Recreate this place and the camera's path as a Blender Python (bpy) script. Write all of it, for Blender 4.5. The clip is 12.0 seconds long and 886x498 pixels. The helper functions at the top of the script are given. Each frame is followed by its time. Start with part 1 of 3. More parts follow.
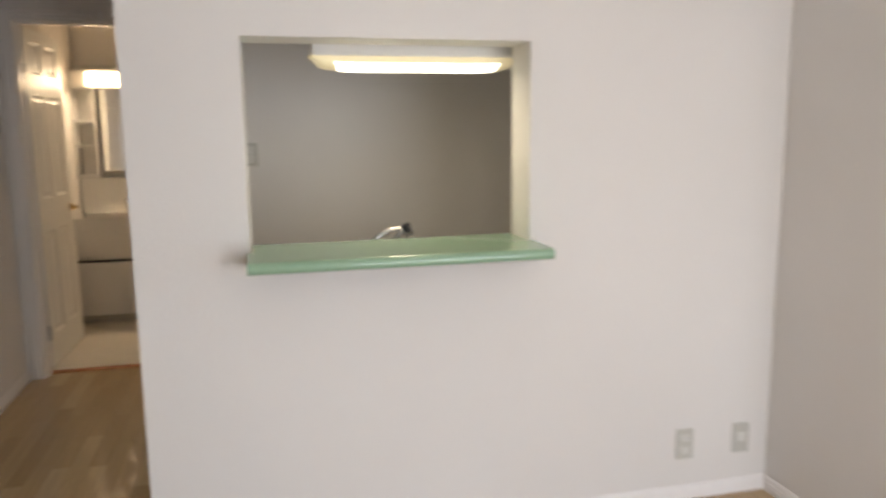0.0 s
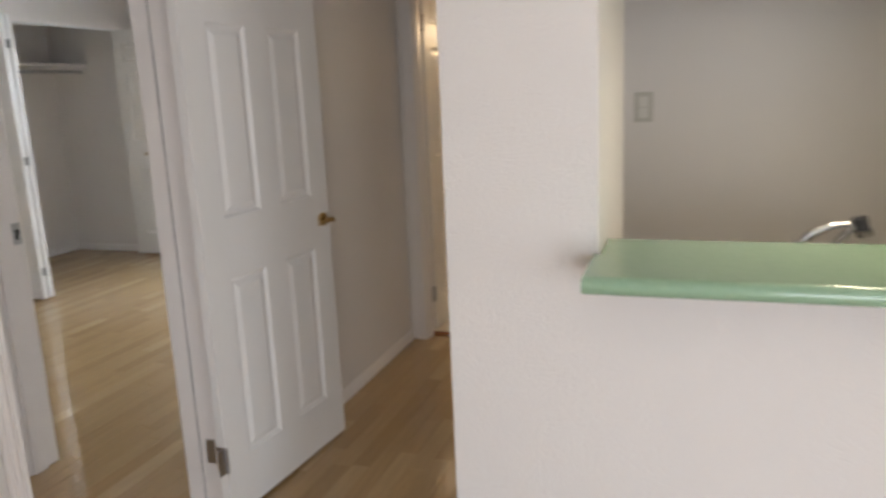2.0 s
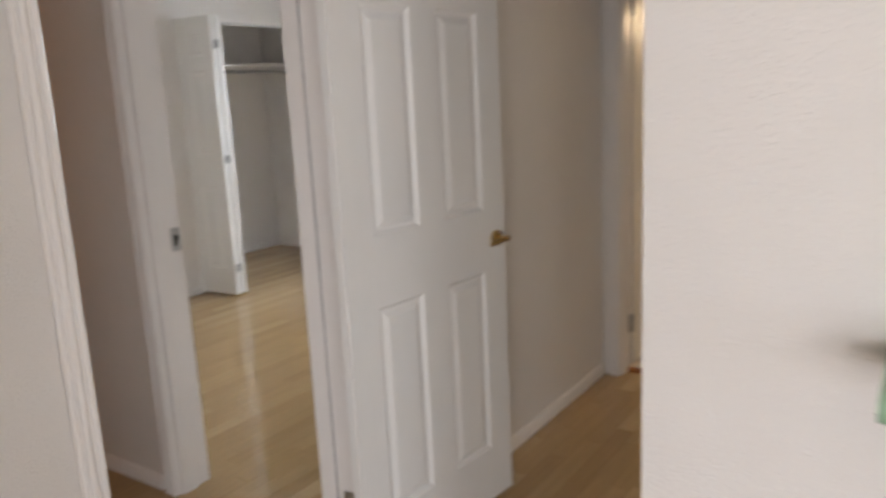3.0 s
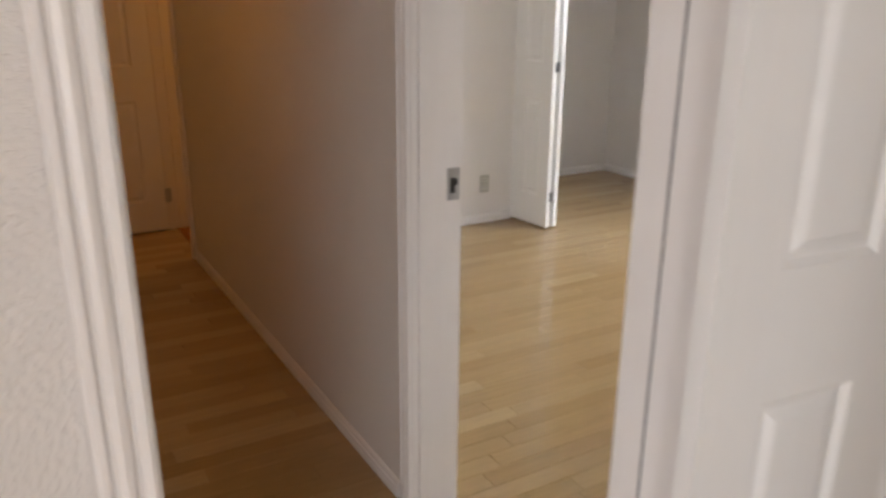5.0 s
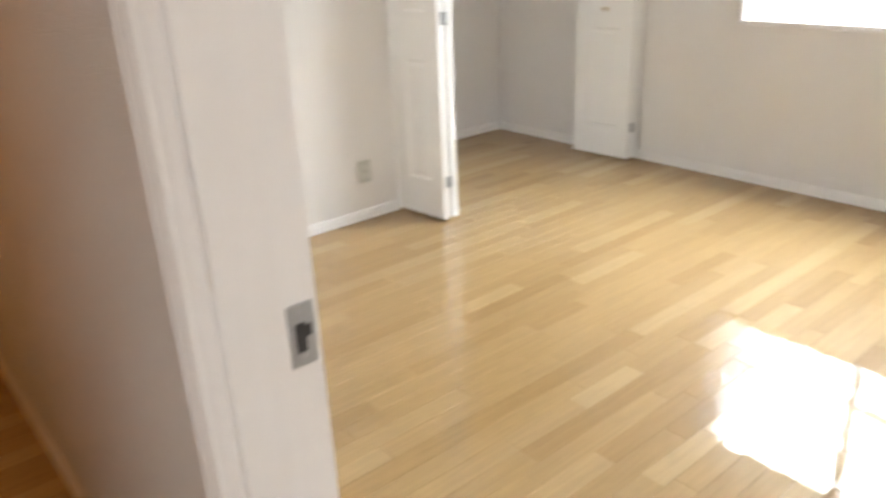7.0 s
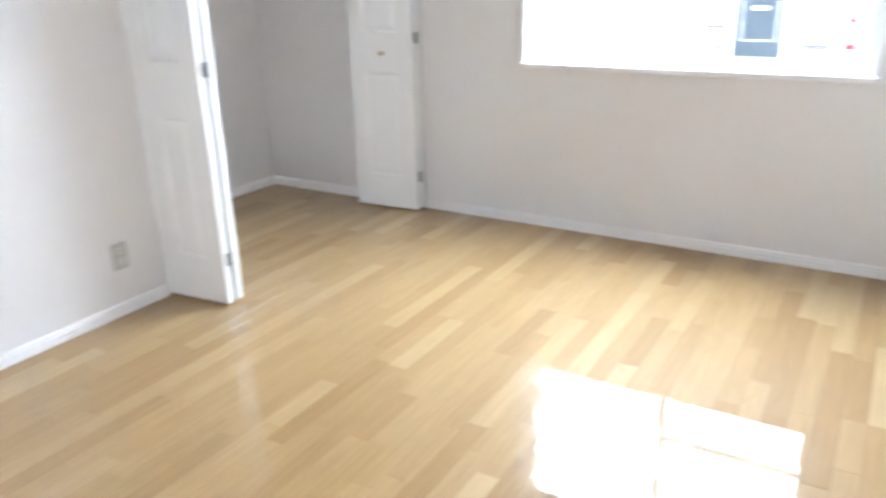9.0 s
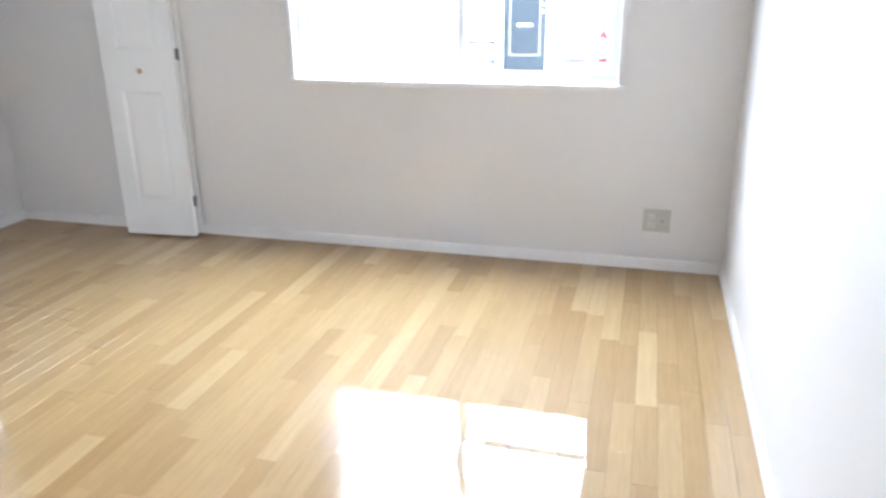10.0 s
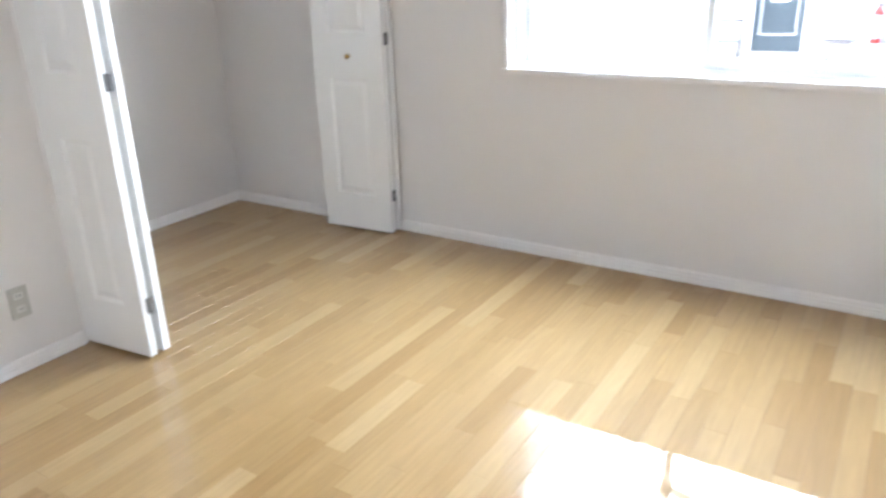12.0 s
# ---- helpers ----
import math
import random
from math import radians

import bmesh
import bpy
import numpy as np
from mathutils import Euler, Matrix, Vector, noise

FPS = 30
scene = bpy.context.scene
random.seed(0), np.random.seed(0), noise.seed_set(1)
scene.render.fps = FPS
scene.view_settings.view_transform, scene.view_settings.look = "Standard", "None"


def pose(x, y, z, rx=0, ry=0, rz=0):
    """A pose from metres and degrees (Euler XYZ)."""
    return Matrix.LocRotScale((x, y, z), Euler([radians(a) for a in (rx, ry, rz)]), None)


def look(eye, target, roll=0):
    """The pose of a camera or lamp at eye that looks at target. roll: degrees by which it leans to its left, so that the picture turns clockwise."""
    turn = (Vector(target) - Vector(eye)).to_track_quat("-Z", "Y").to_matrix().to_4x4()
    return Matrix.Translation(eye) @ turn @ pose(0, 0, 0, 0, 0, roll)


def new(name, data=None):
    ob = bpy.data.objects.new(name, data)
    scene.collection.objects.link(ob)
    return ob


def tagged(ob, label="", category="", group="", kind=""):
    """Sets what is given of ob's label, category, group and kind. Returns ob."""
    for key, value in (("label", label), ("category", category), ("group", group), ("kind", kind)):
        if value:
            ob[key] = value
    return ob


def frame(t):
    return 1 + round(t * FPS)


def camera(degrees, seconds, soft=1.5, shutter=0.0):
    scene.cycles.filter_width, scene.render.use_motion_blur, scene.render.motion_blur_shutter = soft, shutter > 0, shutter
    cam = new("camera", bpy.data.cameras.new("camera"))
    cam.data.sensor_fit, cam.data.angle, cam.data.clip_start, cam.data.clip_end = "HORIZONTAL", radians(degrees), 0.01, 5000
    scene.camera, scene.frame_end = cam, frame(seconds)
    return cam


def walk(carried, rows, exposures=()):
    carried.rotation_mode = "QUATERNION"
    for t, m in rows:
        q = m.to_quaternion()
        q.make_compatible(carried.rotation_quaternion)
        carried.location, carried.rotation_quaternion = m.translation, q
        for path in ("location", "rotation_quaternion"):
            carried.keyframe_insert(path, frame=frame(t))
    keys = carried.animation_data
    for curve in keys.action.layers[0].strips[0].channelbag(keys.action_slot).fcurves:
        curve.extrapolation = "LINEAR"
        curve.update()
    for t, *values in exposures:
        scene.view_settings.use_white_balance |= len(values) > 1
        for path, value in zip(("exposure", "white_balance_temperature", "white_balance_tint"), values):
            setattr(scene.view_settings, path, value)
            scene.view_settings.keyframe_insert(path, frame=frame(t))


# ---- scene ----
cam = camera(61.6, 12.0, soft=2.7, shutter=0.7)
PATH = [
    (0, (-2.837, -1.389, 1.449), (-0.919, -1.859, 1.129), -0.6),
    (0.5, (-2.676, -1.436, 1.455), (-0.712, -1.662, 1.151), -0.6),
    (1, (-2.486, -1.474, 1.461), (-0.513, -1.541, 1.14), -3.5),
    (1.5, (-2.262, -1.54, 1.453), (-0.315, -1.248, 1.101), -3.4),
    (2, (-2.031, -1.539, 1.431), (-0.18, -0.91, 1.012), -2.5),
    (2.5, (-1.794, -1.451, 1.438), (-0.011, -0.623, 1.068), -2.3),
    (3, (-1.529, -1.386, 1.41), (0.087, -0.275, 1.015), -2.8),
    (3.5, (-1.319, -1.296, 1.4), (0.098, 0.044, 0.954), -1.5),
    (3.7, (-1.247, -1.219, 1.396), (0.116, 0.178, 0.959), 0.2),
    (5.3, (-0.768, -0.511, 1.38), (0.141, 1.151, 0.738), -1.0),
    (5.5, (-0.709, -0.394, 1.386), (0.21, 1.256, 0.726), -2.5),
    (6, (-0.526, -0.171, 1.377), (0.407, 1.455, 0.681), -2.7),
    (6.5, (-0.358, -0.017, 1.405), (0.543, 1.598, 0.643), -1.9),
    (7, (-0.259, 0.187, 1.396), (0.917, 1.613, 0.632), -2.4),
    (7.2, (-0.234, 0.276, 1.383), (1.048, 1.609, 0.621), -2.1),
    (8.8, (-0.003, 0.600, 1.396), (1.518, 1.689, 0.702), -1.6),
    (9, (0.029, 0.626, 1.397), (1.6185, 1.602, 0.705), -1.4),
    (9.5, (0.057, 0.633, 1.402), (1.776, 1.389, 0.712), -0.9),
    (10, (0.119, 0.577, 1.379), (1.938, 1.077, 0.715), -0.6),
    (10.5, (0.189, 0.563, 1.411), (2.004, 1.037, 0.718), -0.6),
    (11, (0.247, 0.594, 1.41), (1.961, 1.382, 0.745), -1.2),
    (11.5, (0.445, 0.672, 1.403), (2.108, 1.567, 0.744), -0.4),
    (12, (0.625, 0.742, 1.383), (2.197, 1.755, 0.673), -1.8),
]
walk(cam, [(t, look(eye, target, roll)) for t, eye, target, roll in PATH],
     [(0, 1.25, 6600, 13), (1.0, 1.25, 6600, 13), (2.0, 1.36, 6600, 14), (3.6, 1.58, 6750, 15), (5.4, 1.85, 7000, 17), (6.2, 2.10, 7300, 16), (7.0, 2.42, 6900, 13), (9.0, 2.58, 5850, 13), (10.5, 2.57, 5750, 13), (12.0, 2.43, 5950, 13)])

# ---- world, sun, large lights, exposure ----
world = bpy.data.worlds.new("world")
scene.world = world
world.use_nodes = True
wn = world.node_tree.nodes
sky = wn.new("ShaderNodeTexSky")
sky.sky_type = 'NISHITA'
sky.sun_disc = False
sky.sun_elevation = radians(45)
sky.sun_rotation = radians(-60)
wn["Background"].inputs[1].default_value = 0.11
world.node_tree.links.new(sky.outputs[0], wn["Background"].inputs[0])

sun = new("sun", bpy.data.lights.new("sun", 'SUN'))
sun.data.energy, sun.data.angle, sun.data.color = 2.2, radians(0.6), (1, 0.96, 0.9)
sun.matrix_world = look((-0.612 * 20, 0.354 * 20, 0.707 * 20), (0, 0, 0))


def area(name, m, w, h, power, colour, spread=180):
    d = bpy.data.lights.new(name, 'AREA')
    d.shape, d.size, d.size_y, d.energy, d.color = 'RECTANGLE', w, h, power, colour
    d.spread = radians(spread)
    ob = new(name, d)
    ob.matrix_world = m
    return ob


# area lamps for sky light; the bedroom one slants outside its window
area("sky_light_bedroom", look((4.39, 1.565, 1.78), (3.69, 1.565, 0.99)), 1.66, 0.98, 26, (0.82, 0.93, 1.0), 160)
area("sky_light_balcony", look((-4.66, -2.9, 0.92), (-2.0, -2.6, 0.76)), 1.6, 1.66, 27, (0.88, 0.94, 1.0))
# unseen fill that brightens the open hall door and corridor wall
area("sky_light_living", look((-3.7, -5.66, 1.12), (-2.4, -2.0, 0.95)), 1.5, 1.82, 21, (0.86, 0.94, 1.0))
# lamps of the kitchen, washroom and toilet
area("kitchen_lamp_light", look((-0.06, -1.97, 1.655), (0.03, -1.97, 0.0)), 0.08, 0.62, 1.35, (1.0, 0.88, 0.62))
area("washroom_lamp_light", look((3.46, -0.42, 1.845), (2.7, -0.75, 0.2)), 0.52, 0.09, 5.2, (1.0, 0.78, 0.50))
area("toilet_lamp_light", look((0.95, 4.335, 1.85), (-0.9, 3.4, 1.1)), 0.12, 0.25, 1.4, (1.0, 0.45, 0.09))
# unseen fill, added to tint the hall wall orange
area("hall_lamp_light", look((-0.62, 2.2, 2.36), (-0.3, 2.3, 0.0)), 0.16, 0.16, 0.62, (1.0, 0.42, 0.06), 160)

# ---- materials ----


def material(name):
    m = bpy.data.materials.new(name)
    m.use_nodes = True
    return m, m.node_tree.nodes, m.node_tree.links, m.node_tree.nodes["Principled BSDF"]


def noise_node(n, l, vec, scale, detail=3.0, stretch=None):
    mp = n.new("ShaderNodeMapping")
    if stretch:
        mp.inputs["Scale"].default_value = stretch
    l.new(vec, mp.inputs[0])
    t = n.new("ShaderNodeTexNoise")
    t.inputs["Scale"].default_value, t.inputs["Detail"].default_value = scale, detail
    l.new(mp.outputs[0], t.inputs[0])
    return t


def ramp_node(n, l, fac, stops):
    r = n.new("ShaderNodeValToRGB")
    while len(r.color_ramp.elements) < len(stops):
        r.color_ramp.elements.new(0.5)
    for e, (p, c) in zip(r.color_ramp.elements, stops):
        e.position, e.color = p, (*c, 1)
    l.new(fac, r.inputs[0])
    return r


def bump_node(n, l, height, strength, distance, b):
    k = n.new("ShaderNodeBump")
    k.inputs["Strength"].default_value, k.inputs["Distance"].default_value = strength, distance
    l.new(height, k.inputs["Height"])
    l.new(k.outputs[0], b.inputs["Normal"])


def surface(name, low, high, rough, metal=0.0, grain=60.0, bump=0.0, stretch=None, blotch=1.3, coat=0.0):
    """A plain surface: tint varies at a large and at a small scale, roughness follows the large one."""
    m, n, l, b = material(name)
    tc = n.new("ShaderNodeTexCoord").outputs["Object"]
    big = noise_node(n, l, tc, blotch, 4)
    small = noise_node(n, l, tc, grain, 3, stretch)
    mix = n.new("ShaderNodeMath")
    mix.operation = 'MULTIPLY_ADD'
    l.new(small.outputs["Fac"], mix.inputs[0])
    mix.inputs[1].default_value = 0.45
    l.new(big.outputs["Fac"], mix.inputs[2])
    r = ramp_node(n, l, mix.outputs[0], [(0.45, low), (0.95, high)])
    l.new(r.outputs[0], b.inputs["Base Color"])
    mr = n.new("ShaderNodeMapRange")
    l.new(big.outputs["Fac"], mr.inputs[0])
    mr.inputs[3].default_value, mr.inputs[4].default_value = rough * 0.85, min(1, rough * 1.15)
    l.new(mr.outputs[0], b.inputs["Roughness"])
    b.inputs["Metallic"].default_value = metal
    b.inputs["Coat Weight"].default_value = coat
    if bump:
        bump_node(n, l, small.outputs["Fac"], bump, 0.002, b)
    return m


def wallpaper(name, low, high):
    """Woven vinyl wallpaper: a fine horizontal weave and fine pits, very slight stains."""
    m, n, l, b = material(name)
    tc = n.new("ShaderNodeTexCoord").outputs["Object"]
    big = noise_node(n, l, tc, 0.9, 4)
    pits = noise_node(n, l, tc, 170, 3)
    weave = noise_node(n, l, tc, 90, 2, (1, 1, 6))
    r = ramp_node(n, l, big.outputs["Fac"], [(0.3, low), (0.7, high)])
    l.new(r.outputs[0], b.inputs["Base Color"])
    b.inputs["Roughness"].default_value = 0.50
    b.inputs["Specular IOR Level"].default_value = 0.45
    add = n.new("ShaderNodeMath")
    l.new(pits.outputs["Fac"], add.inputs[0])
    l.new(weave.outputs["Fac"], add.inputs[1])
    bump_node(n, l, add.outputs[0], 1.0, 0.0030, b)
    return m


def oak(name, island):
    """Lacquered oak strips; each strip has its own tone. island: the strips are one mesh."""
    m, n, l, b = material(name)
    tc = n.new("ShaderNodeTexCoord").outputs["Object"]
    if island:
        rnd = n.new("ShaderNodeNewGeometry").outputs["Random Per Island"]
    else:
        rnd = n.new("ShaderNodeObjectInfo").outputs["Random"]
    off = n.new("ShaderNodeVectorMath")
    off.operation = 'MULTIPLY_ADD'
    cmb = n.new("ShaderNodeCombineXYZ")
    for k in range(3):
        l.new(rnd, cmb.inputs[k])
    l.new(cmb.outputs[0], off.inputs[0])
    off.inputs[1].default_value = (37, 91, 53)
    l.new(tc, off.inputs[2])
    grain = noise_node(n, l, off.outputs[0], 26, 6, (0.12, 3.0, 1))
    fig = noise_node(n, l, off.outputs[0], 7, 3, (0.35, 2.6, 1))
    wave = n.new("ShaderNodeMath")
    wave.operation = 'SINE'
    sc = n.new("ShaderNodeMath")
    sc.operation = 'MULTIPLY'
    sc.inputs[1].default_value = 34
    l.new(fig.outputs["Fac"], sc.inputs[0])
    l.new(sc.outputs[0], wave.inputs[0])
    tone = ramp_node(n, l, rnd, [(0.0, (0.345, 0.206, 0.078)), (0.25, (0.393, 0.246, 0.099)), (0.75, (0.420, 0.268, 0.113)), (0.88, (0.460, 0.308, 0.140)), (1.0, (0.495, 0.342, 0.166))])
    g = n.new("ShaderNodeMapRange")
    l.new(grain.outputs["Fac"], g.inputs[0])
    g.inputs[1].default_value, g.inputs[2].default_value, g.inputs[3].default_value, g.inputs[4].default_value = 0.3, 0.7, 0.91, 1.05
    w = n.new("ShaderNodeMapRange")
    l.new(wave.outputs[0], w.inputs[0])
    w.inputs[1].default_value, w.inputs[3].default_value, w.inputs[4].default_value = -1, 0.965, 1.02
    mu = n.new("ShaderNodeMath")
    mu.operation = 'MULTIPLY'
    l.new(g.outputs[0], mu.inputs[0])
    l.new(w.outputs[0], mu.inputs[1])
    sca = n.new("ShaderNodeVectorMath")
    sca.operation = 'SCALE'
    l.new(tone.outputs[0], sca.inputs[0])
    l.new(mu.outputs[0], sca.inputs["Scale"])
    l.new(sca.outputs[0], b.inputs["Base Color"])
    b.inputs["Roughness"].default_value = 0.55
    b.inputs["Coat Weight"].default_value = 1.0
    b.inputs["Coat IOR"].default_value = 1.68
    b.inputs["Specular IOR Level"].default_value = 0.15
    sway = noise_node(n, l, off.outputs[0], 2.2, 2, (0.7, 4.5, 1))
    cup = n.new("ShaderNodeBump")
    cup.inputs["Strength"].default_value, cup.inputs["Distance"].default_value = 1.0, 0.0011
    l.new(sway.outputs["Fac"], cup.inputs["Height"])
    l.new(cup.outputs[0], b.inputs["Coat Normal"])
    scr = noise_node(n, l, tc, 5, 5)
    cr = n.new("ShaderNodeMapRange")
    l.new(scr.outputs["Fac"], cr.inputs[0])
    cr.inputs[3].default_value, cr.inputs[4].default_value = 0.008, 0.026
    l.new(cr.outputs[0], b.inputs["Coat Roughness"])
    bump_node(n, l, grain.outputs["Fac"], 0.05, 0.001, b)
    return m


def glow(name, colour, strength):
    m, n, l, b = material(name)
    b.inputs["Base Color"].default_value = (*colour, 1)
    b.inputs["Emission Color"].default_value = (*colour, 1)
    b.inputs["Emission Strength"].default_value = strength
    return m


def glass(name, rough):
    m, n, l, b = material(name)
    b.inputs["Base Color"].default_value = (0.97, 0.98, 0.98, 1)
    b.inputs["Transmission Weight"].default_value = 1
    b.inputs["Roughness"].default_value = rough
    b.inputs["IOR"].default_value = 1.45
    return m


WALL = wallpaper("wallpaper", (0.83, 0.792, 0.760), (0.865, 0.828, 0.796))
CEIL = wallpaper("ceiling_paper", (0.80, 0.79, 0.77), (0.84, 0.83, 0.81))
TRIM = surface("white_trim", (0.84, 0.80, 0.775), (0.89, 0.855, 0.83), 0.36, grain=35, bump=0.05, stretch=(1, 1, 0.1))
DOOR = surface("white_door_paint", (0.86, 0.845, 0.82), (0.90, 0.886, 0.862), 0.42, grain=45, bump=0.06, stretch=(3, 3, 0.15))
GREEN = surface("green_counter", (0.225, 0.362, 0.240), (0.285, 0.430, 0.298), 0.2, grain=90, coat=0.3)
PLATE = surface("ivory_plastic", (0.52, 0.50, 0.45), (0.58, 0.565, 0.51), 0.35, grain=40)
PLATE_IN = surface("ivory_switch", (0.68, 0.66, 0.61), (0.73, 0.72, 0.68), 0.3, grain=40)
DARK = surface("dark_slot", (0.02, 0.02, 0.02), (0.04, 0.04, 0.04), 0.6)
SEAL = surface("grey_rubber", (0.16, 0.15, 0.15), (0.22, 0.21, 0.21), 0.6)
BRASS = surface("aged_brass", (0.42, 0.28, 0.11), (0.58, 0.41, 0.18), 0.22, metal=1.0, grain=120)
STEEL = surface("brushed_steel", (0.42, 0.42, 0.43), (0.58, 0.58, 0.58), 0.34, metal=1.0, grain=160, stretch=(1, 1, 8))
CHROME = surface("chrome", (0.42, 0.42, 0.41), (0.50, 0.50, 0.49), 0.12, metal=1.0)
SUBFLOOR = surface("floor_joint", (0.10, 0.06, 0.03), (0.15, 0.09, 0.05), 0.7)
OAK = oak("oak_strip", False)
OAKS = oak("oak_strips", True)
SILL = surface("red_oak_sill", (0.26, 0.09, 0.03), (0.36, 0.14, 0.05), 0.25, grain=40, stretch=(1, 0.2, 1))
VINYL = surface("washroom_vinyl", (0.60, 0.55, 0.47), (0.70, 0.65, 0.57), 0.4, grain=14)
CERAMIC = surface("white_ceramic", (0.80, 0.78, 0.75), (0.86, 0.85, 0.83), 0.12, coat=0.5)
CABINET = surface("white_cabinet", (0.74, 0.72, 0.70), (0.80, 0.79, 0.77), 0.3)
LAMP_GLOW = glow("fluorescent_strip_glow", (1.0, 0.93, 0.70), 2.6)
LAMP_CREAM = glow("fluorescent_cover", (0.90, 0.78, 0.50), 0.14)
WARM_GLOW = glow("washroom_lamp_glow", (1.0, 0.72, 0.40), 5.0)
WARM_DIM = glow("hall_fill_glow", (1.0, 0.55, 0.2), 0.4)
MIRROR = surface("mirror_silver", (0.88, 0.89, 0.9), (0.9, 0.91, 0.92), 0.02, metal=1.0)
CLEAR = glass("clear_glass", 0.0)
FROST = glass("frosted_glass", 0.55)
ALU = surface("white_aluminium", (0.82, 0.83, 0.84), (0.87, 0.88, 0.89), 0.3)
SIDING = surface("pale_siding", (0.66, 0.67, 0.70), (0.76, 0.77, 0.80), 0.6, grain=20)
TEAL = surface("teal_door_paint", (0.034, 0.054, 0.068), (0.048, 0.072, 0.088), 0.5)
CONCRETE = surface("pale_concrete", (0.42, 0.41, 0.39), (0.52, 0.51, 0.49), 0.8, grain=25, bump=0.2)
RED = surface("red_enamel", (0.45, 0.03, 0.03), (0.55, 0.05, 0.04), 0.3)
BLACK = surface("black_rubber", (0.02, 0.02, 0.022), (0.04, 0.04, 0.042), 0.6)
PALEBLUE = surface("pale_blue_paint", (0.30, 0.42, 0.48), (0.38, 0.50, 0.55), 0.4)

# ---- helpers for meshes ----


def add_box(bm, x0, x1, y0, y1, z0, z1, bevel=0.0):
    vs = [bm.verts.new((x, y, z)) for x in (x0, x1) for y in (y0, y1) for z in (z0, z1)]
    fs = [bm.faces.new([vs[i] for i in q]) for q in ((0, 1, 3, 2), (4, 6, 7, 5), (0, 4, 5, 1), (2, 3, 7, 6), (0, 2, 6, 4), (1, 5, 7, 3))]
    if bevel:
        es = list({e for f in fs for e in f.edges})
        bmesh.ops.bevel(bm, geom=es, offset=bevel, segments=2, affect='EDGES', profile=0.6)
    return bm


def boxes(*rows, bevel=0.0):
    bm = bmesh.new()
    for r in rows:
        add_box(bm, *r, bevel=bevel)
    return bm


def tube(bm, p, q, r0, r1=None, seg=20):
    p, q = Vector(p), Vector(q)
    r1 = r0 if r1 is None else r1
    m = Matrix.Translation((p + q) / 2) @ (q - p).to_track_quat('Z', 'Y').to_matrix().to_4x4()
    bmesh.ops.create_cone(bm, cap_ends=True, segments=seg, radius1=r0, radius2=r1, depth=(q - p).length, matrix=m)
    return bm


def extrude_profile(bm, pts, start, along, u, v):
    """A prism: the outline pts (a along u, b along v) from start, carried by the vector along."""
    start, along, u, v = Vector(start), Vector(along), Vector(u), Vector(v)
    a = [bm.verts.new(start + u * p + v * q) for p, q in pts]
    b = [bm.verts.new(start + along + u * p + v * q) for p, q in pts]
    k = len(pts)
    for i in range(k):
        bm.faces.new((a[i], a[(i + 1) % k], b[(i + 1) % k], b[i]))
    bm.faces.new(a[::-1])
    bm.faces.new(b)
    return bm


def mesh_of(name, bm, mat, smooth=False):
    bmesh.ops.recalc_face_normals(bm, faces=bm.faces)
    me = bpy.data.meshes.new(name)
    bm.to_mesh(me)
    bm.free()
    me.materials.append(mat)
    if smooth:
        me.shade_smooth()
        me.set_sharp_from_angle(angle=radians(40))
    return me


def part(name, bm, mat, parent=None, label="", smooth=False):
    ob = new(name, bm if isinstance(bm, bpy.types.Mesh) else mesh_of(name, bm, mat, smooth))
    ob.parent = parent
    if label:
        ob["label"] = label
    return ob


def thing(name, m, label, category, group="", kind=""):
    ob = new(name)
    ob.matrix_world = m
    return tagged(ob, label, category, group, kind)


def structure(name, bm, mat, label, category):
    return tagged(part(name, bm, mat), label, category, kind="structure")


# ---- the large structure ----
H = 2.42          # ceiling height
Z0 = -0.03        # walls stand a little into the floor
XK, XKB = -0.404, -0.215      # counter wall, front and back
XW, YC, YB = 3.85, 3.43, 4.39  # window wall, closet front, closet back
YR = 0.152        # bedroom side wall
XB = 1.886        # washroom wall
HEAD = 2.095      # door openings

structure("wall_kitchen_counter", boxes(
    (XK, XKB, -3.313, -0.995, Z0, 1.022), (XK, XKB, -3.313, -0.995, 1.737, H),
    (XK, XKB, -3.313, -2.297, 1.022, 1.737), (XK, XKB, -1.348, -0.995, 1.022, 1.737),
    (XKB, 0.21, -1.348, -0.995, Z0, H)), WALL, "white papered wall with a serving hatch", "wall")
# unseen return at x -1.7, added to set the fill window farther back
structure("wall_living_side", boxes((-1.58, 1.2, -3.433, -3.313, Z0, H), (-1.70, -1.58, -5.6, -3.313, Z0, H)), WALL, "white papered living room wall with an added unseen return", "wall")
# unseen wall, added to hold the window for the fill light
structure("wall_living_window", boxes((-4.72, -4.48, -5.72, -5.6, Z0, H), (-2.92, -1.58, -5.72, -5.6, Z0, H), (-4.48, -2.92, -5.72, -5.6, 2.05, H), (-4.48, -2.92, -5.72, -5.6, Z0, 0.19)), WALL, "white papered unseen wall round the added window", "wall")
structure("wall_kitchen_back", boxes((1.1, 1.2, -3.313, -0.995, Z0, H)), WALL, "white papered kitchen wall", "wall")
structure("wall_corridor_end", boxes(
    (XB, XB + 0.12, -1.7, -0.80, Z0, H), (XB, XB + 0.12, -0.80, -0.06, HEAD, H), (XB, XB + 0.12, -0.06, 0.0, Z0, H)),
    WALL, "white papered wall round the washroom doorway", "wall")
structure("wall_corridor_right", boxes((1.2, XB, -1.095, -0.995, Z0, H)), WALL, "white papered corridor wall", "wall")
structure("wall_corridor", boxes((-0.005, XB, 0.0, YR, Z0, H), (XB, XW + 0.16, 0.0, YR, Z0, H)), WALL, "white papered wall between corridor and bedroom", "wall")
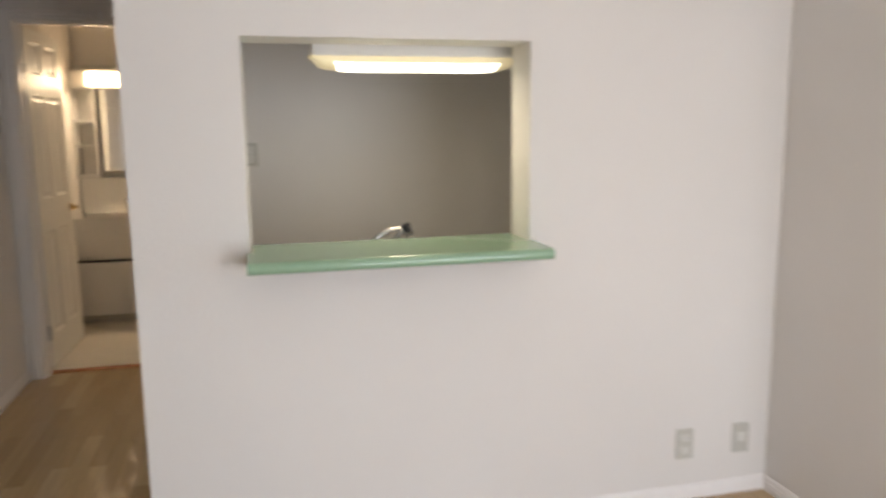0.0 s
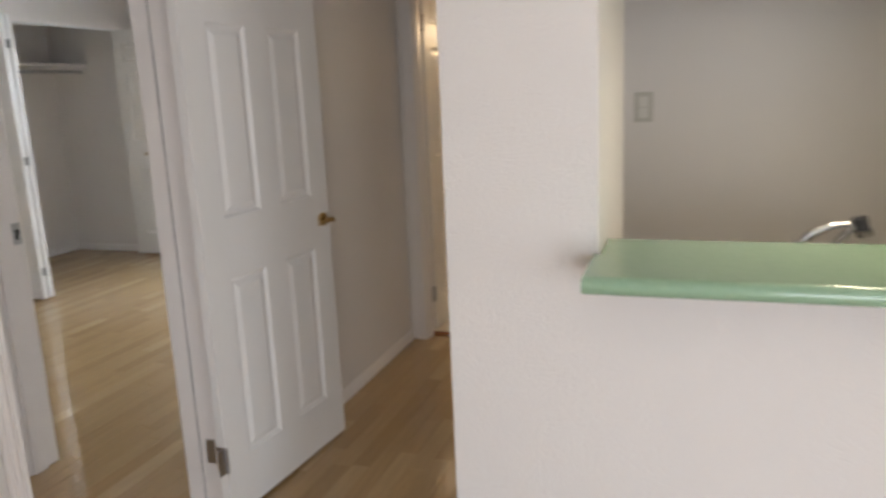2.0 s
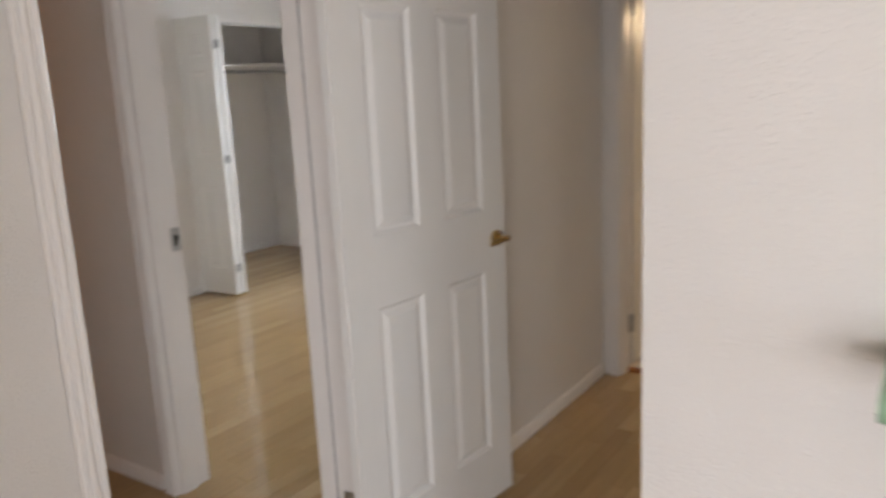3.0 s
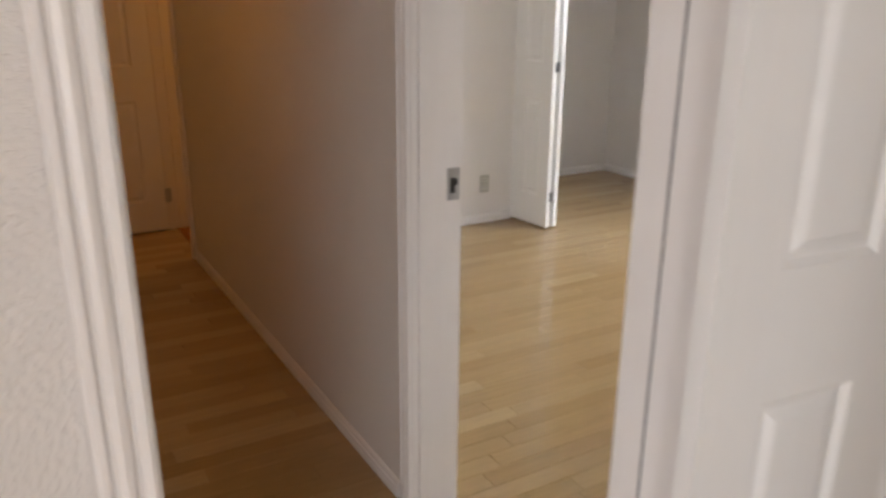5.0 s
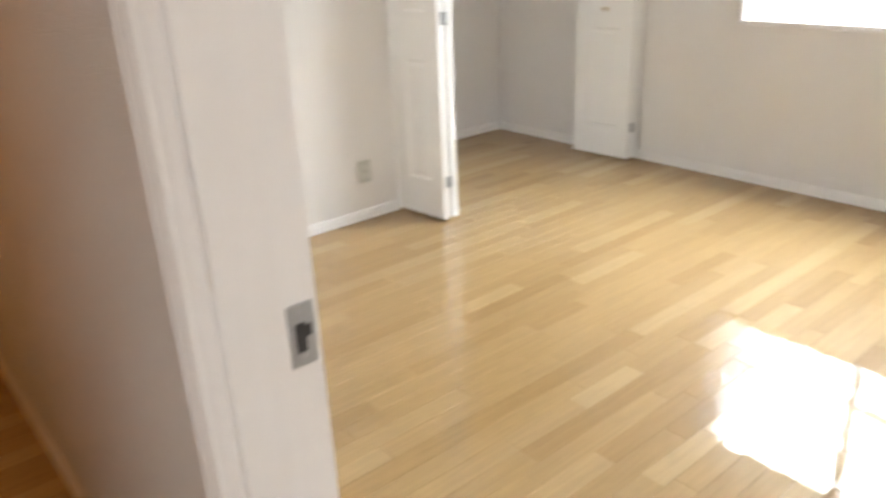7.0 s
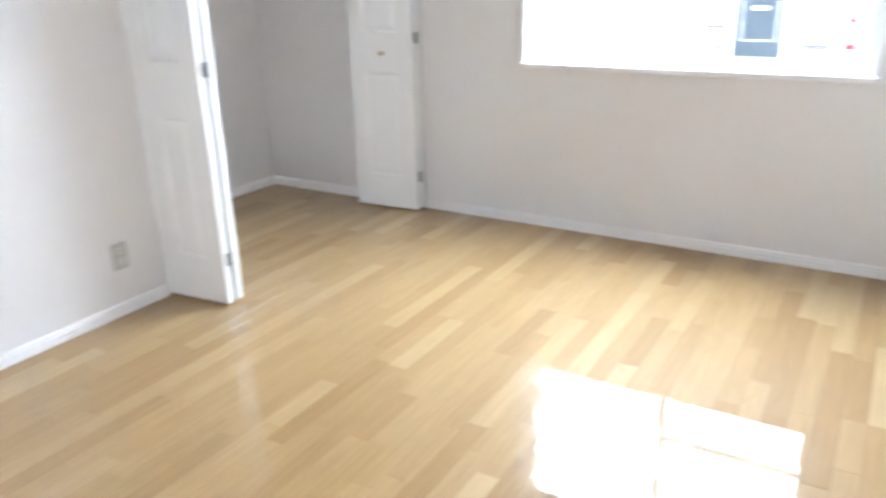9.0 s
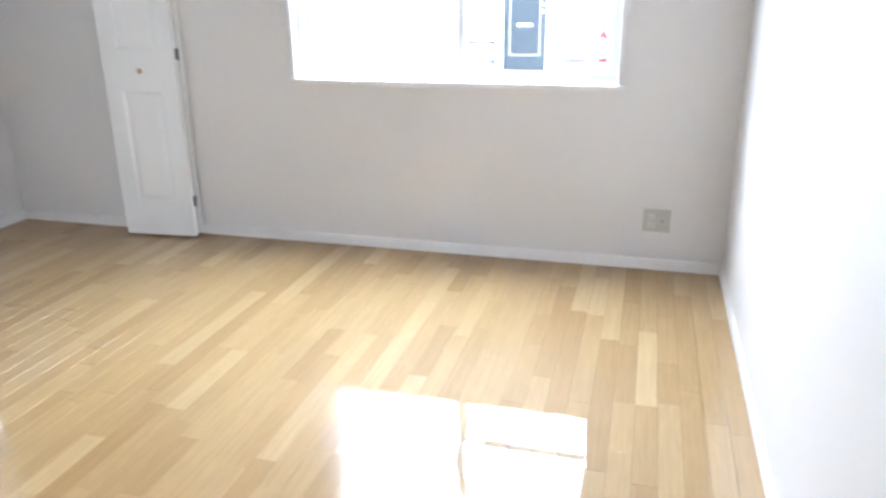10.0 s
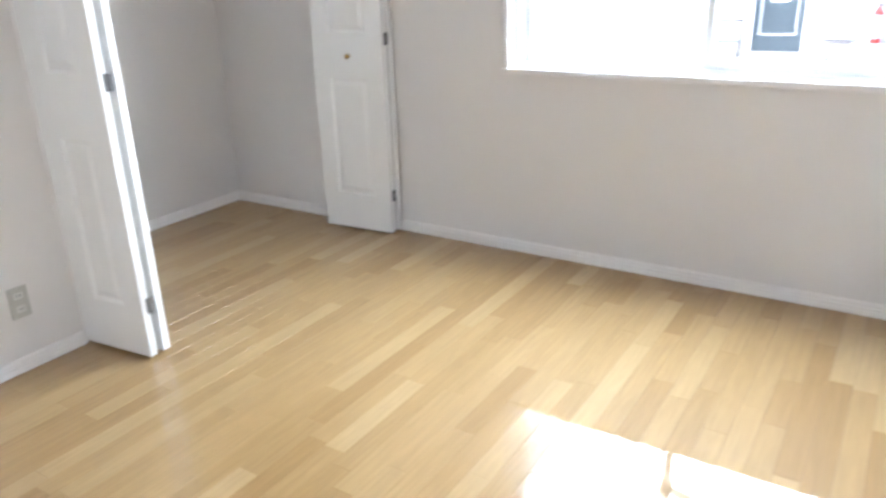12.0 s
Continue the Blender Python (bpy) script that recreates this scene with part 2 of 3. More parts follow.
# unseen block, added to keep balcony light off the hall and its doorway
structure("wall_living_left", boxes((-4.72, -1.95, -1.0, -0.83, Z0, H), (-2.07, -1.95, -0.83, 0.0, Z0, H)), WALL, "unseen white papered wall stepped forward to shade the hall doorway", "wall")
structure("wall_living_door", boxes((-2.07, -0.815, 0.0, 0.135, Z0, H), (-0.815, -0.005, 0.0, 0.135, HEAD, H)), WALL, "white papered wall beside the hall doorway", "wall")
structure("wall_living_back", boxes((-4.72, -4.6, -5.6, -3.7, Z0, H), (-4.72, -4.6, -2.1, -1.0, Z0, H), (-4.72, -4.6, -3.7, -2.1, 2.02, H), (-4.72, -4.6, -3.7, -2.1, Z0, 0.03)), WALL, "white papered back wall of the living room", "wall")
structure("wall_hall", boxes(
    (0.0, 0.14, 0.95, 3.60, Z0, H), (0.0, 0.14, YR, 0.95, HEAD, H),
    (0.0, 0.14, 3.60, 4.30, HEAD, H), (0.0, 0.14, 4.30, 4.52, Z0, H)), WALL, "white papered hall wall with two doorways", "wall")
structure("wall_hall_left", boxes((-1.05, -0.93, 0.135, 4.52, Z0, H)), WALL, "white papered hall wall", "wall")
structure("wall_hall_end", boxes((-0.93, 0.0, 4.40, 4.52, Z0, H)), WALL, "white papered end wall of the hall", "wall")
structure("wall_closet_front", boxes((0.14, 2.10, YC, YC + 0.1, Z0, H), (2.10, XW, YC, YC + 0.1, 2.115, H)), WALL, "white papered bedroom wall beside the closet", "wall")
structure("wall_closet_back", boxes((1.40, XW, YB, YB + 0.12, Z0, H)), WALL, "white papered back wall of the closet", "wall")
structure("wall_closet_side", boxes((1.90, 2.0, YC + 0.1, YB, Z0, H)), WALL, "white papered side wall of the closet", "wall")
structure("wall_toilet", boxes((0.14, 1.40, 4.40, 4.52, Z0, H), (1.40, 1.50, YC + 0.1, YB, Z0, H)), WALL, "white papered walls of the small room off the hall", "wall")
structure("wall_window", boxes(
    (XW, XW + 0.16, YR, 0.715, Z0, H), (XW, XW + 0.16, 2.415, YB + 0.12, Z0, H),
    (XW, XW + 0.16, 0.715, 2.415, Z0, 0.925), (XW, XW + 0.16, 0.715, 2.415, 2.05, H)), WALL, "white papered bedroom wall under the window", "wall")
structure("wall_washroom", boxes((3.68, 3.80, -1.7, 0.0, Z0, H), (XB + 0.12, 3.68, -1.8, -1.7, Z0, H)), WALL, "cream papered washroom walls", "wall")
structure("ceiling", boxes((-4.72, XW + 0.16, -3.433, 0.1, H, H + 0.12), (-4.72, -1.58, -5.72, -3.433, H, H + 0.12), (-1.05, XW + 0.16, 0.1, YB + 0.13, H, H + 0.12)), CEIL, "white papered ceiling", "ceiling")

floor = structure("floor", boxes((-4.72, XW + 0.16, -3.433, 0.1, -0.2, -0.007), (-4.72, -1.58, -5.72, -3.433, -0.2, -0.007), (-1.05, XW + 0.16, 0.1, YB + 0.13, -0.2, -0.007)), SUBFLOOR, "light oak strip floor with glossy lacquer", "floor")
structure("washroom_floor", boxes((XB + 0.115, 3.68, -1.7, 0.0, -0.006, 0.004)), VINYL, "pale beige vinyl washroom floor", "floor")


def door_sill(x0, x1, y0, y1, z=0.006):
    structure("door_sill", boxes((x0, x1, y0, y1, -0.006, z), bevel=0.002), SILL, "reddish-brown wooden door sill", "sill")


door_sill(XB + 0.07, XB + 0.13, -0.78, -0.075)
door_sill(0.03, 0.13, 3.62, 4.28)

BASE = [(0, 0), (0.011, 0), (0.011, 0.019), (0.0085, 0.022), (0.011, 0.025), (0.0108, 0.036), (0.0075, 0.039), (0.0095, 0.043), (0.007, 0.052), (0.003, 0.057), (0, 0.058)]


def baseboard(p, q, out):
    p, q = Vector((*p, -0.001)), Vector((*q, -0.001))
    bm = extrude_profile(bmesh.new(), BASE, p, q - p, (*out, 0), (0, 0, 1))
    return structure("baseboard", bm, TRIM, "white grooved baseboard along the wall", "baseboard")


baseboard((XK, -3.313), (XK, -0.995), (-1, 0))
baseboard((XK, -3.313), (-1.70, -3.313), (0, 1))
baseboard((0.04, 0.0), (1.868, 0.0), (0, -1))
baseboard((-0.86, 0.0), (-1.95, 0.0), (0, -1))
baseboard((0.0, 1.01), (0.0, 3.545), (-1, 0))
baseboard((-0.93, 0.135), (-0.93, 4.4), (1, 0))
baseboard((-0.93, 4.4), (0.0, 4.4), (0, -1))
baseboard((0.14, YC), (2.10, YC), (0, -1))
baseboard((0.14, 1.01), (0.14, YC), (1, 0))
baseboard((XW, YR), (XW, YB), (-1, 0))
baseboard((0.14, YR), (XW, YR), (0, 1))
baseboard((2.0, YB), (XW, YB), (0, -1))
baseboard((2.0, YC + 0.1), (2.0, YB), (1, 0))
baseboard((1.1, -3.313), (1.1, -0.995), (-1, 0))
baseboard((XK, -0.995), (0.21, -0.995), (0, 1))


def casing_profile(w):
    return [(0, 0), (w, 0), (w, 0.008), (w * 0.93, 0.013), (w * 0.80, 0.0135), (w * 0.72, 0.0065), (w * 0.64, 0.0135), (w * 0.52, 0.0155),
            (w * 0.40, 0.0135), (w * 0.32, 0.0065), (w * 0.24, 0.0145), (w * 0.08, 0.0155), (0, 0.012)]


def casing(parent, p, along, u, out, w=0.062):
    """A fluted casing strip: from p along a vector, its width to u, its thickness to out."""
    return part("casing", extrude_profile(bmesh.new(), casing_profile(w), p, along, u, out), TRIM, parent)


def doorway(name, origin, right, out, width, depth, head, right_casing=True, w=0.062, proud=0.011, stop=(0.05, 0.095), label="white painted door frame with fluted casing"):
    """Lining, stops and casing of a doorway. origin: foot of the jamb seen at its left from the front; right: to the other jamb; out: to the viewer."""
    o, r, f = Vector((*origin, 0)), Vector((*right, 0)), Vector((*out, 0))
    t = thing(name, Matrix.Identity(4), label, "door frame", kind="structure")
    up = Vector((0, 0, 1))
    th = 0.03
    for s, name_ in ((0, "jamb"), (1, "jamb")):
        b = o + r * (width if s else 0)
        d = r if s else -r
        pts = [(0, 0.004), (th, 0.004), (th, -depth), (0, -depth), (0, -stop[1]), (-proud, -stop[1] + 0.002), (-proud, -stop[0] - 0.002), (0, -stop[0])]
        part(name_, extrude_profile(bmesh.new(), pts, b, up * head, d, f), TRIM, t)
        if s == 0 or right_casing:
            casing(t, b + d * 0.004 + f * 0.0015, up * (head + 0.058), d, f, w)
    pts = [(0, 0.004), (th, 0.004), (th, -depth), (0, -depth), (0, -stop[1]), (-proud, -stop[1] + 0.002), (-proud, -stop[0] - 0.002), (0, -stop[0])]
    part("head_jamb", extrude_profile(bmesh.new(), pts, o + up * head, r * width, up, f), TRIM, t)
    casing(t, o - r * 0.004 + up * (head + 0.004) + f * 0.001, r * (width + 0.008), up, f, 0.054)
    return t


hall_frame = doorway("door_frame_1", (-0.772, -0.001), (1, 0), (0, -1), 0.737, 0.136, 2.065, w=0.052, proud=0.0015, stop=(0.068, 0.135))
for x0, x1 in ((-0.7722, -0.7700), (-0.0370, -0.0348)):
    part("door_seal", boxes((x0, x1, 0.0655, 0.0690, 0.0, 2.06)), SEAL, hall_frame, "dark rubber door seal")
bed_frame = doorway("door_frame_2", (0.0 - 0.001, 0.92), (0, -1), (-1, 0), 0.763, 0.142, 2.065, right_casing=False, proud=0.013, stop=(0.012, 0.080))
wash_frame = doorway("door_frame_3", (XB - 0.001, -0.09), (0, -1), (-1, 0), 0.68, 0.122, 2.065, stop=(0.03, 0.075))
toilet_frame = doorway("door_frame_4", (-0.001, 4.27), (0, -1), (-1, 0), 0.64, 0.142, 2.065)

# strike plate in the bedroom jamb
part("strike_plate", boxes((0.098, 0.134, 0.9165, 0.921, 0.917, 1.001), bevel=0.001), STEEL, bed_frame, "brushed steel strike plate")
part("strike_hole", boxes((0.106, 0.120, 0.9155, 0.9168, 0.936, 0.976), (0.120, 0.128, 0.9155, 0.9168, 0.956, 0.972)), DARK, bed_frame)
for zz in (0.927, 0.990):
    part("screw", tube(bmesh.new(), (0.116, 0.914, zz), (0.116, 0.918, zz), 0.004, seg=10), STEEL, bed_frame)
part("strike_plate", boxes((-0.7725, -0.768, 0.022, 0.052, 0.905, 0.995), bevel=0.001), STEEL, hall_frame, "brushed steel strike plate")

# ---- six-panel doors ----
ROWS = [(0.205, 0.840), (1.045, 1.670), (1.800, 1.985)]


def panel_mesh(w, h, t):
    """A raised panel with sloping fields on both faces, in its own mesh, centred on x, from z 0 up."""
    bm = bmesh.new()
    rings = [(0.0, 0.0), (0.012, 0.009), (0.020, 0.009), (0.038, 0.0025), (0.041, 0.002)]
    for side in (1, -1):
        prev = None
        for ins, dep in rings:
            y = side * (t / 2 - dep)
            ring = [bm.verts.new(c) for c in ((-w / 2 + ins, y, ins), (w / 2 - ins, y, ins), (w / 2 - ins, y, h - ins), (-w / 2 + ins, y, h - ins))]
            if prev:
                for i in range(4):
                    bm.faces.new((prev[i], prev[(i + 1) % 4], ring[(i + 1) % 4], ring[i]))
            prev = ring
        bm.faces.new(prev)
    return mesh_of("panel", bm, DOOR)


def panel_door(name, m, width, height, label, cols=2, stile=0.118, t=0.034, z0=0.012, rows=ROWS, category="door"):
    """A moulded door: x from the hinge edge, y through the thickness, z up from the floor."""
    d = thing(name, m, label, category)
    mull = stile if cols == 2 else 0
    pw = (width - 2 * stile - (cols - 1) * mull) / cols
    xs = [stile + i * (pw + mull) for i in range(cols)]
    bm = bmesh.new()
    cuts = [0.0]
    for x in xs:
        cuts += [x, x + pw]
    cuts.append(width)
    zs = [z0]
    for a, b in rows:
        zs += [a, b]
    zs.append(height)
    for i in range(len(cuts) - 1):
        for k in range(len(zs) - 1):
            if i % 2 and k % 2:
                continue
            for y in (t / 2, -t / 2):
                vs = [bm.verts.new(c) for c in ((cuts[i], y, zs[k]), (cuts[i + 1], y, zs[k]), (cuts[i + 1], y, zs[k + 1]), (cuts[i], y, zs[k + 1]))]
                bm.faces.new(vs)
    bmesh.ops.remove_doubles(bm, verts=bm.verts, dist=0.0001)
    loop = [(0, z0), (width, z0), (width, height), (0, height)]
    for i in range(4):
        (a, za), (b, zb) = loop[i], loop[(i + 1) % 4]
        bm.faces.new([bm.verts.new(c) for c in ((a, -t / 2, za), (b, -t / 2, zb), (b, t / 2, zb), (a, t / 2, za))])
    bmesh.ops.remove_doubles(bm, verts=bm.verts, dist=0.0001)
    part("stile_frame", bm, DOOR, d)
    for a, b in rows:
        me = panel_mesh(pw, b - a, t)
        for x in xs:
            p = part("panel", me, DOOR, d)
            p.location = (x + pw / 2, 0, a)
    return d


def lever(door, x, z, t, way, mat=BRASS, label="brass lever handle"):
    """Lever handles on both faces; way: -1 points to the hinge."""
    h = part("door_handle", tube(bmesh.new(), (x, -t / 2 - 0.012, z), (x, t / 2 + 0.012, z), 0.026, seg=28), mat, door, label, True)
    for s in (1, -1):
        bm = bmesh.new()
        y0 = s * (t / 2 + 0.010)
        tube(bm, (x, y0, z), (x, y0 + s * 0.040, z), 0.0095, 0.008, 16)
        pts = [(0, 0.047, 0), (0.02, 0.050, 0.002), (0.045, 0.051, 0.001), (0.07, 0.049, -0.003), (0.085, 0.045, -0.006)]
        for (a, b, c), (d, e, f), r in zip(pts, pts[1:], (0.0095, 0.009, 0.008, 0.0072)):
            tube(bm, (x + way * a, s * (t / 2 + b), z + c), (x + way * d, s * (t / 2 + e), z + f), r, r * 0.92, 14)
        bmesh.ops.create_uvsphere(bm, u_segments=12, v_segments=8, radius=0.011, matrix=Matrix.Translation((x, s * (t / 2 + 0.047), z)))
        part("lever", bm, mat, h, "", True)
    part("latch_plate", boxes((x + 0.058, x + 0.0605, -0.011, 0.011, z - 0.028, z + 0.028)), STEEL, door)


def hinge(door, z, y, spread=0.034, side=1):
    bm = boxes((-0.034, 0.002, y - 0.0015, y + 0.0015, z - 0.045, z + 0.045), (-0.0022, 0.0008, y - side * spread, y, z - 0.045, z + 0.045))
    tube(bm, (-0.001, y + side * 0.006, z - 0.046), (-0.001, y + side * 0.006, z + 0.046), 0.006, seg=14)
    part("hinge", bm, STEEL, door, "grey steel butt hinge")


# hall door, folded back along the corridor wall
a = math.degrees(math.atan2(-0.070, 0.727))
m = pose(-0.082, -0.072 + 0.017, 0, 0, 0, a)
hall_door = panel_door("hall_door", m, 0.742, 2.06, "white six-panel door standing open along the corridor wall")
lever(hall_door, 0.688, 0.945, 0.034, -1)
for z in (0.235, 1.80):
    hinge(hall_door, z, -0.014, side=-1)
    part("hinge_plate", boxes((-0.0375, -0.0345, 0.004, 0.040, z - 0.045, z + 0.045)), STEEL, hall_frame, "grey steel hinge plate")
    part("hinge_plate", boxes((-0.0025, -0.0005, -0.016, 0.016, z - 0.045, z + 0.045)), STEEL, hall_door, "grey steel hinge plate")

# washroom door, open into the washroom
m = pose(2.035, -0.080, 0, 0, 0, -1.6)
wash_door = panel_door("washroom_door", m, 0.745, 2.06, "white six-panel door open into the washroom")
lever(wash_door, 0.69, 0.945, 0.034, -1)
for z in (0.235, 1.80):
    hinge(wash_door, z, -0.012, side=-1)

# door at the end of the hall, open across the hall
m = pose(-0.022, 4.268, 0, 0, 0, 181.5)
toilet_door = panel_door("toilet_door", m, 0.655, 2.06, "white six-panel door standing open across the dark hall", stile=0.115)
lever(toilet_door, 0.597, 0.950, 0.034, -1, STEEL, "dull steel lever handle")
for z in (0.235, 1.80):
    hinge(toilet_door, z, 0.012)

# ---- closet with folding doors ----
BROWS = [(0.215, 0.848), (1.078, 1.70), (1.80, 1.96)]


def bifold(name, hinge_at, fold_at, label, knob_on):
    """Two folded leaves: one from the jamb to the fold, one back beside it."""
    hx, hy = hinge_at
    fx, fy = fold_at
    w = math.hypot(fx - hx, fy - hy)
    d = thing(name, pose(hx, hy, 0), label, "closet door", "folding closet doors")
    ang = math.degrees(math.atan2(fy - hy, fx - hx))
    for k, (ox, da) in enumerate(((0.0, 0.0), (0.040, 3.4 * knob_on))):
        sgn = knob_on
        lf = panel_door("leaf", pose(0, 0, 0), w, 2.085, "", cols=1, stile=0.098, t=0.033, z0=0.014, rows=BROWS)
        for key in ("label", "category"):
            if key in lf:
                del lf[key]
        body = [c for c in lf.children if c.name.startswith("stile_frame")][0]
        panels = [c for c in lf.children if not c.name.startswith("stile_frame")]
        body.name = "leaf"
        m = pose(sgn * ox, 0, 0, 0, 0, ang + (da if k else 0))
        body.parent = d
        body.matrix_basis = m
        for p in panels:
            p.parent = body
        bpy.data.objects.remove(lf)
        if k == 0:
            front = body
    for z in (0.22, 1.05, 1.88):
        bm = boxes((fx - hx + (0.004 if sgn > 0 else -0.036), fx - hx + (0.036 if sgn > 0 else -0.004), fy - hy - 0.004, fy - hy + 0.001, z - 0.03, z + 0.03))
        tube(bm, (fx - hx + sgn * 0.02, fy - hy - 0.004, z - 0.031), (fx - hx + sgn * 0.02, fy - hy - 0.004, z + 0.031), 0.005, seg=10)
        part("hinge", bm, SEAL, d, "small dark metal hinge")
    return d, front, w


bf1, front1, w1 = bifold("closet_folding_door", (2.125, YC - 0.004), (2.158, 3.068), "white folding closet door pair folded open by the wall", 1)
bf2, front2, w2 = bifold("closet_folding_door", (3.722, 3.515), (3.752, 3.078), "white folding closet door pair folded against the window wall", 1)
bm = bmesh.new()
tube(bm, (0, 0, 0), (0, -0.012, 0), 0.006, seg=12)
bmesh.ops.create_uvsphere(bm, u_segments=16, v_segments=10, radius=0.014, matrix=Matrix.Translation((0, -0.022, 0)))
kn = part("knob", bm, BRASS, front2, "small brass knob", True)
kn.location = (0.235, -0.0165, 0.963)

head = thing("closet_frame", Matrix.Identity(4), "white painted frame round the closet opening", "closet frame", kind="structure")
part("head_board", boxes((2.10, XW - 0.002, YC - 0.006, YC + 0.102, 2.088, 2.114), bevel=0.002), TRIM, head)
part("side_board", boxes((2.099, 2.112, YC - 0.006, YC + 0.102, 0, 2.088), bevel=0.002), TRIM, head)
part("track", boxes((2.12, XW - 0.02, YC + 0.02, YC + 0.05, 2.076, 2.088)), ALU, head)

shelf = thing("closet_shelf", pose(0, 0, 0), "white painted closet shelf with a hanging rail below", "shelf")
part("board", boxes((2.0, XW, 3.98, YB, 1.79, 1.815), bevel=0.002), TRIM, shelf)
part("cleat", boxes((XW - 0.02, XW - 0.001, 3.99, YB, 1.725, 1.79), bevel=0.002), TRIM, shelf)
part("hanging_rail", tube(bmesh.new(), (2.0, 4.03, 1.742), (XW - 0.002, 4.03, 1.742), 0.014, seg=18), STEEL, shelf, "grey steel hanging rail", True)

# ---- serving hatch ----
bm = boxes((-0.600, XKB - 0.012, -2.290, -1.352, 1.0245, 1.060))
bm2 = bmesh.new()
counter = thing("serving_counter", Matrix.Identity(4), "green laminate counter board with rounded front in the hatch", "counter")
part("board", bm, GREEN, counter)
extrude_profile(bm2, [(0, 0), (0.2, 0)] + [(0.2, 0.037)] + [(0.003, 0.037)] + [(-0.0035 - 0.0185 * math.sin(k * math.pi / 10), 0.0185 + 0.0185 * math.cos(k * math.pi / 10)) for k in range(11)],
                (-0.600, -2.306, 1.0245), (0, 0.966, 0), (1, 0, 0), (0, 0, 1))
bmesh.ops.recalc_face_normals(bm2, faces=bm2.faces)
for v in list(bm2.verts):
    if v.co.x > XK - 0.003:
        v.co.x = XK - 0.002
part("nosing", bm2, GREEN, counter, "rounded green counter front", True)

lamp = thing("kitchen_lamp", Matrix.Identity(4), "cream fluorescent kitchen lamp, switched on", "lamp")
part("housing", boxes((-0.155, -0.005, -2.350, -1.585, 1.706, 1.775), bevel=0.012), CABINET, lamp)


def lamp_cover(y0, y1, w, h, first, last_k, sides=24):
    """A shallow rounded trough under the housing, between two angles of its section."""
    m_ = bmesh.new()
    prev = None
    for k in range(sides + 1):
        u = k / sides
        e = (1 - abs(2 * u - 1) ** 10) ** 0.5
        ring = [m_.verts.new((-0.083 - w * (0.9 + 0.1 * e) * math.cos(math.pi * q / 24), y0 + (y1 - y0) * u, 1.707 - h * e * math.sin(math.pi * q / 24) ** 0.55)) for q in range(first, last_k + 1)]
        for a_ in range(len(ring) - 1 if prev else 0):
            m_.faces.new((prev[a_], prev[a_ + 1], ring[a_ + 1], ring[a_]))
        prev = ring
    return m_


cover = part("cover", lamp_cover(-2.352, -1.580, 0.058, 0.050, 0, 24), LAMP_CREAM, lamp, "cream translucent cover", True)
# glowing strip just outside the cover, in place of tube light shining through
part("tube_glow", lamp_cover(-2.322, -1.615, 0.0590, 0.0525, 2, 22), LAMP_GLOW, cover, "bright strip over the cover for the tube glow", True)
part("pull_switch", boxes((-0.15, -0.13, -2.345, -2.325, 1.645, 1.690), bevel=0.003), PLATE_IN, lamp)
cab = thing("wall_cupboard", Matrix.Identity(4), "white hanging cupboard over the sink", "cupboard")
part("body", boxes((XKB + 0.004, 0.16, -3.30, -1.36, 1.776, 2.40), bevel=0.002), CABINET, cab)

sink = thing("kitchen_unit", Matrix.Identity(4), "kitchen base unit with steel worktop behind the hatch", "kitchen unit")
part("body", boxes((XKB + 0.004, 0.40, -3.30, -1.36, 0.0, 0.80)), CABINET, sink)
part("worktop", boxes((XKB + 0.004, 0.43, -3.305, -1.355, 0.80, 0.84), bevel=0.004), STEEL, sink, "steel worktop")
tap = thing("kitchen_tap", Matrix.Identity(4), "chrome single-lever mixer tap on the steel worktop", "tap")
bm = bmesh.new()
tube(bm, (-0.09, -1.76, 0.84), (-0.09, -1.76, 0.965), 0.026, 0.023)
part("body", bm, CHROME, tap, "", True)
bm = bmesh.new()
ps = [(-0.09, -1.755, 0.96), (-0.088, -1.785, 1.025), (-0.085, -1.82, 1.055), (-0.08, -1.858, 1.071), (-0.075, -1.898, 1.077)]
for k, (p, q) in enumerate(zip(ps, ps[1:])):
    tube(bm, p, q, 0.014 - 0.002 * k, 0.012 - 0.002 * k, 18)
    bmesh.ops.create_uvsphere(bm, u_segments=14, v_segments=10, radius=0.012 - 0.002 * k, matrix=Matrix.Translation(q))
part("handle", bm, CHROME, tap, "", True)
bm = bmesh.new()
ps = [(-0.06, -1.80, 0.95), (-0.058, -1.872, 1.020), (-0.057, -1.915, 1.070)]
for p, q in zip(ps, ps[1:]):
    tube(bm, p, q, 0.0105, seg=16)
    bmesh.ops.create_uvsphere(bm, u_segments=12, v_segments=8, radius=0.0105, matrix=Matrix.Translation(q))
part("spout", bm, CHROME, tap, "", True)
bm = bmesh.new()
tube(bm, (-0.06, -1.922, 1.090), (-0.06, -1.936, 1.046), 0.0175, 0.0165, 20)
part("spray_head", bm, BLACK, tap, "dark spray head", True)
bm = bmesh.new()
tube(bm, (-0.06, -1.934, 1.060), (-0.06, -1.938, 1.044), 0.0185, 0.0175, 20)
part("head_ring", bm, CHROME, tap, "", True)


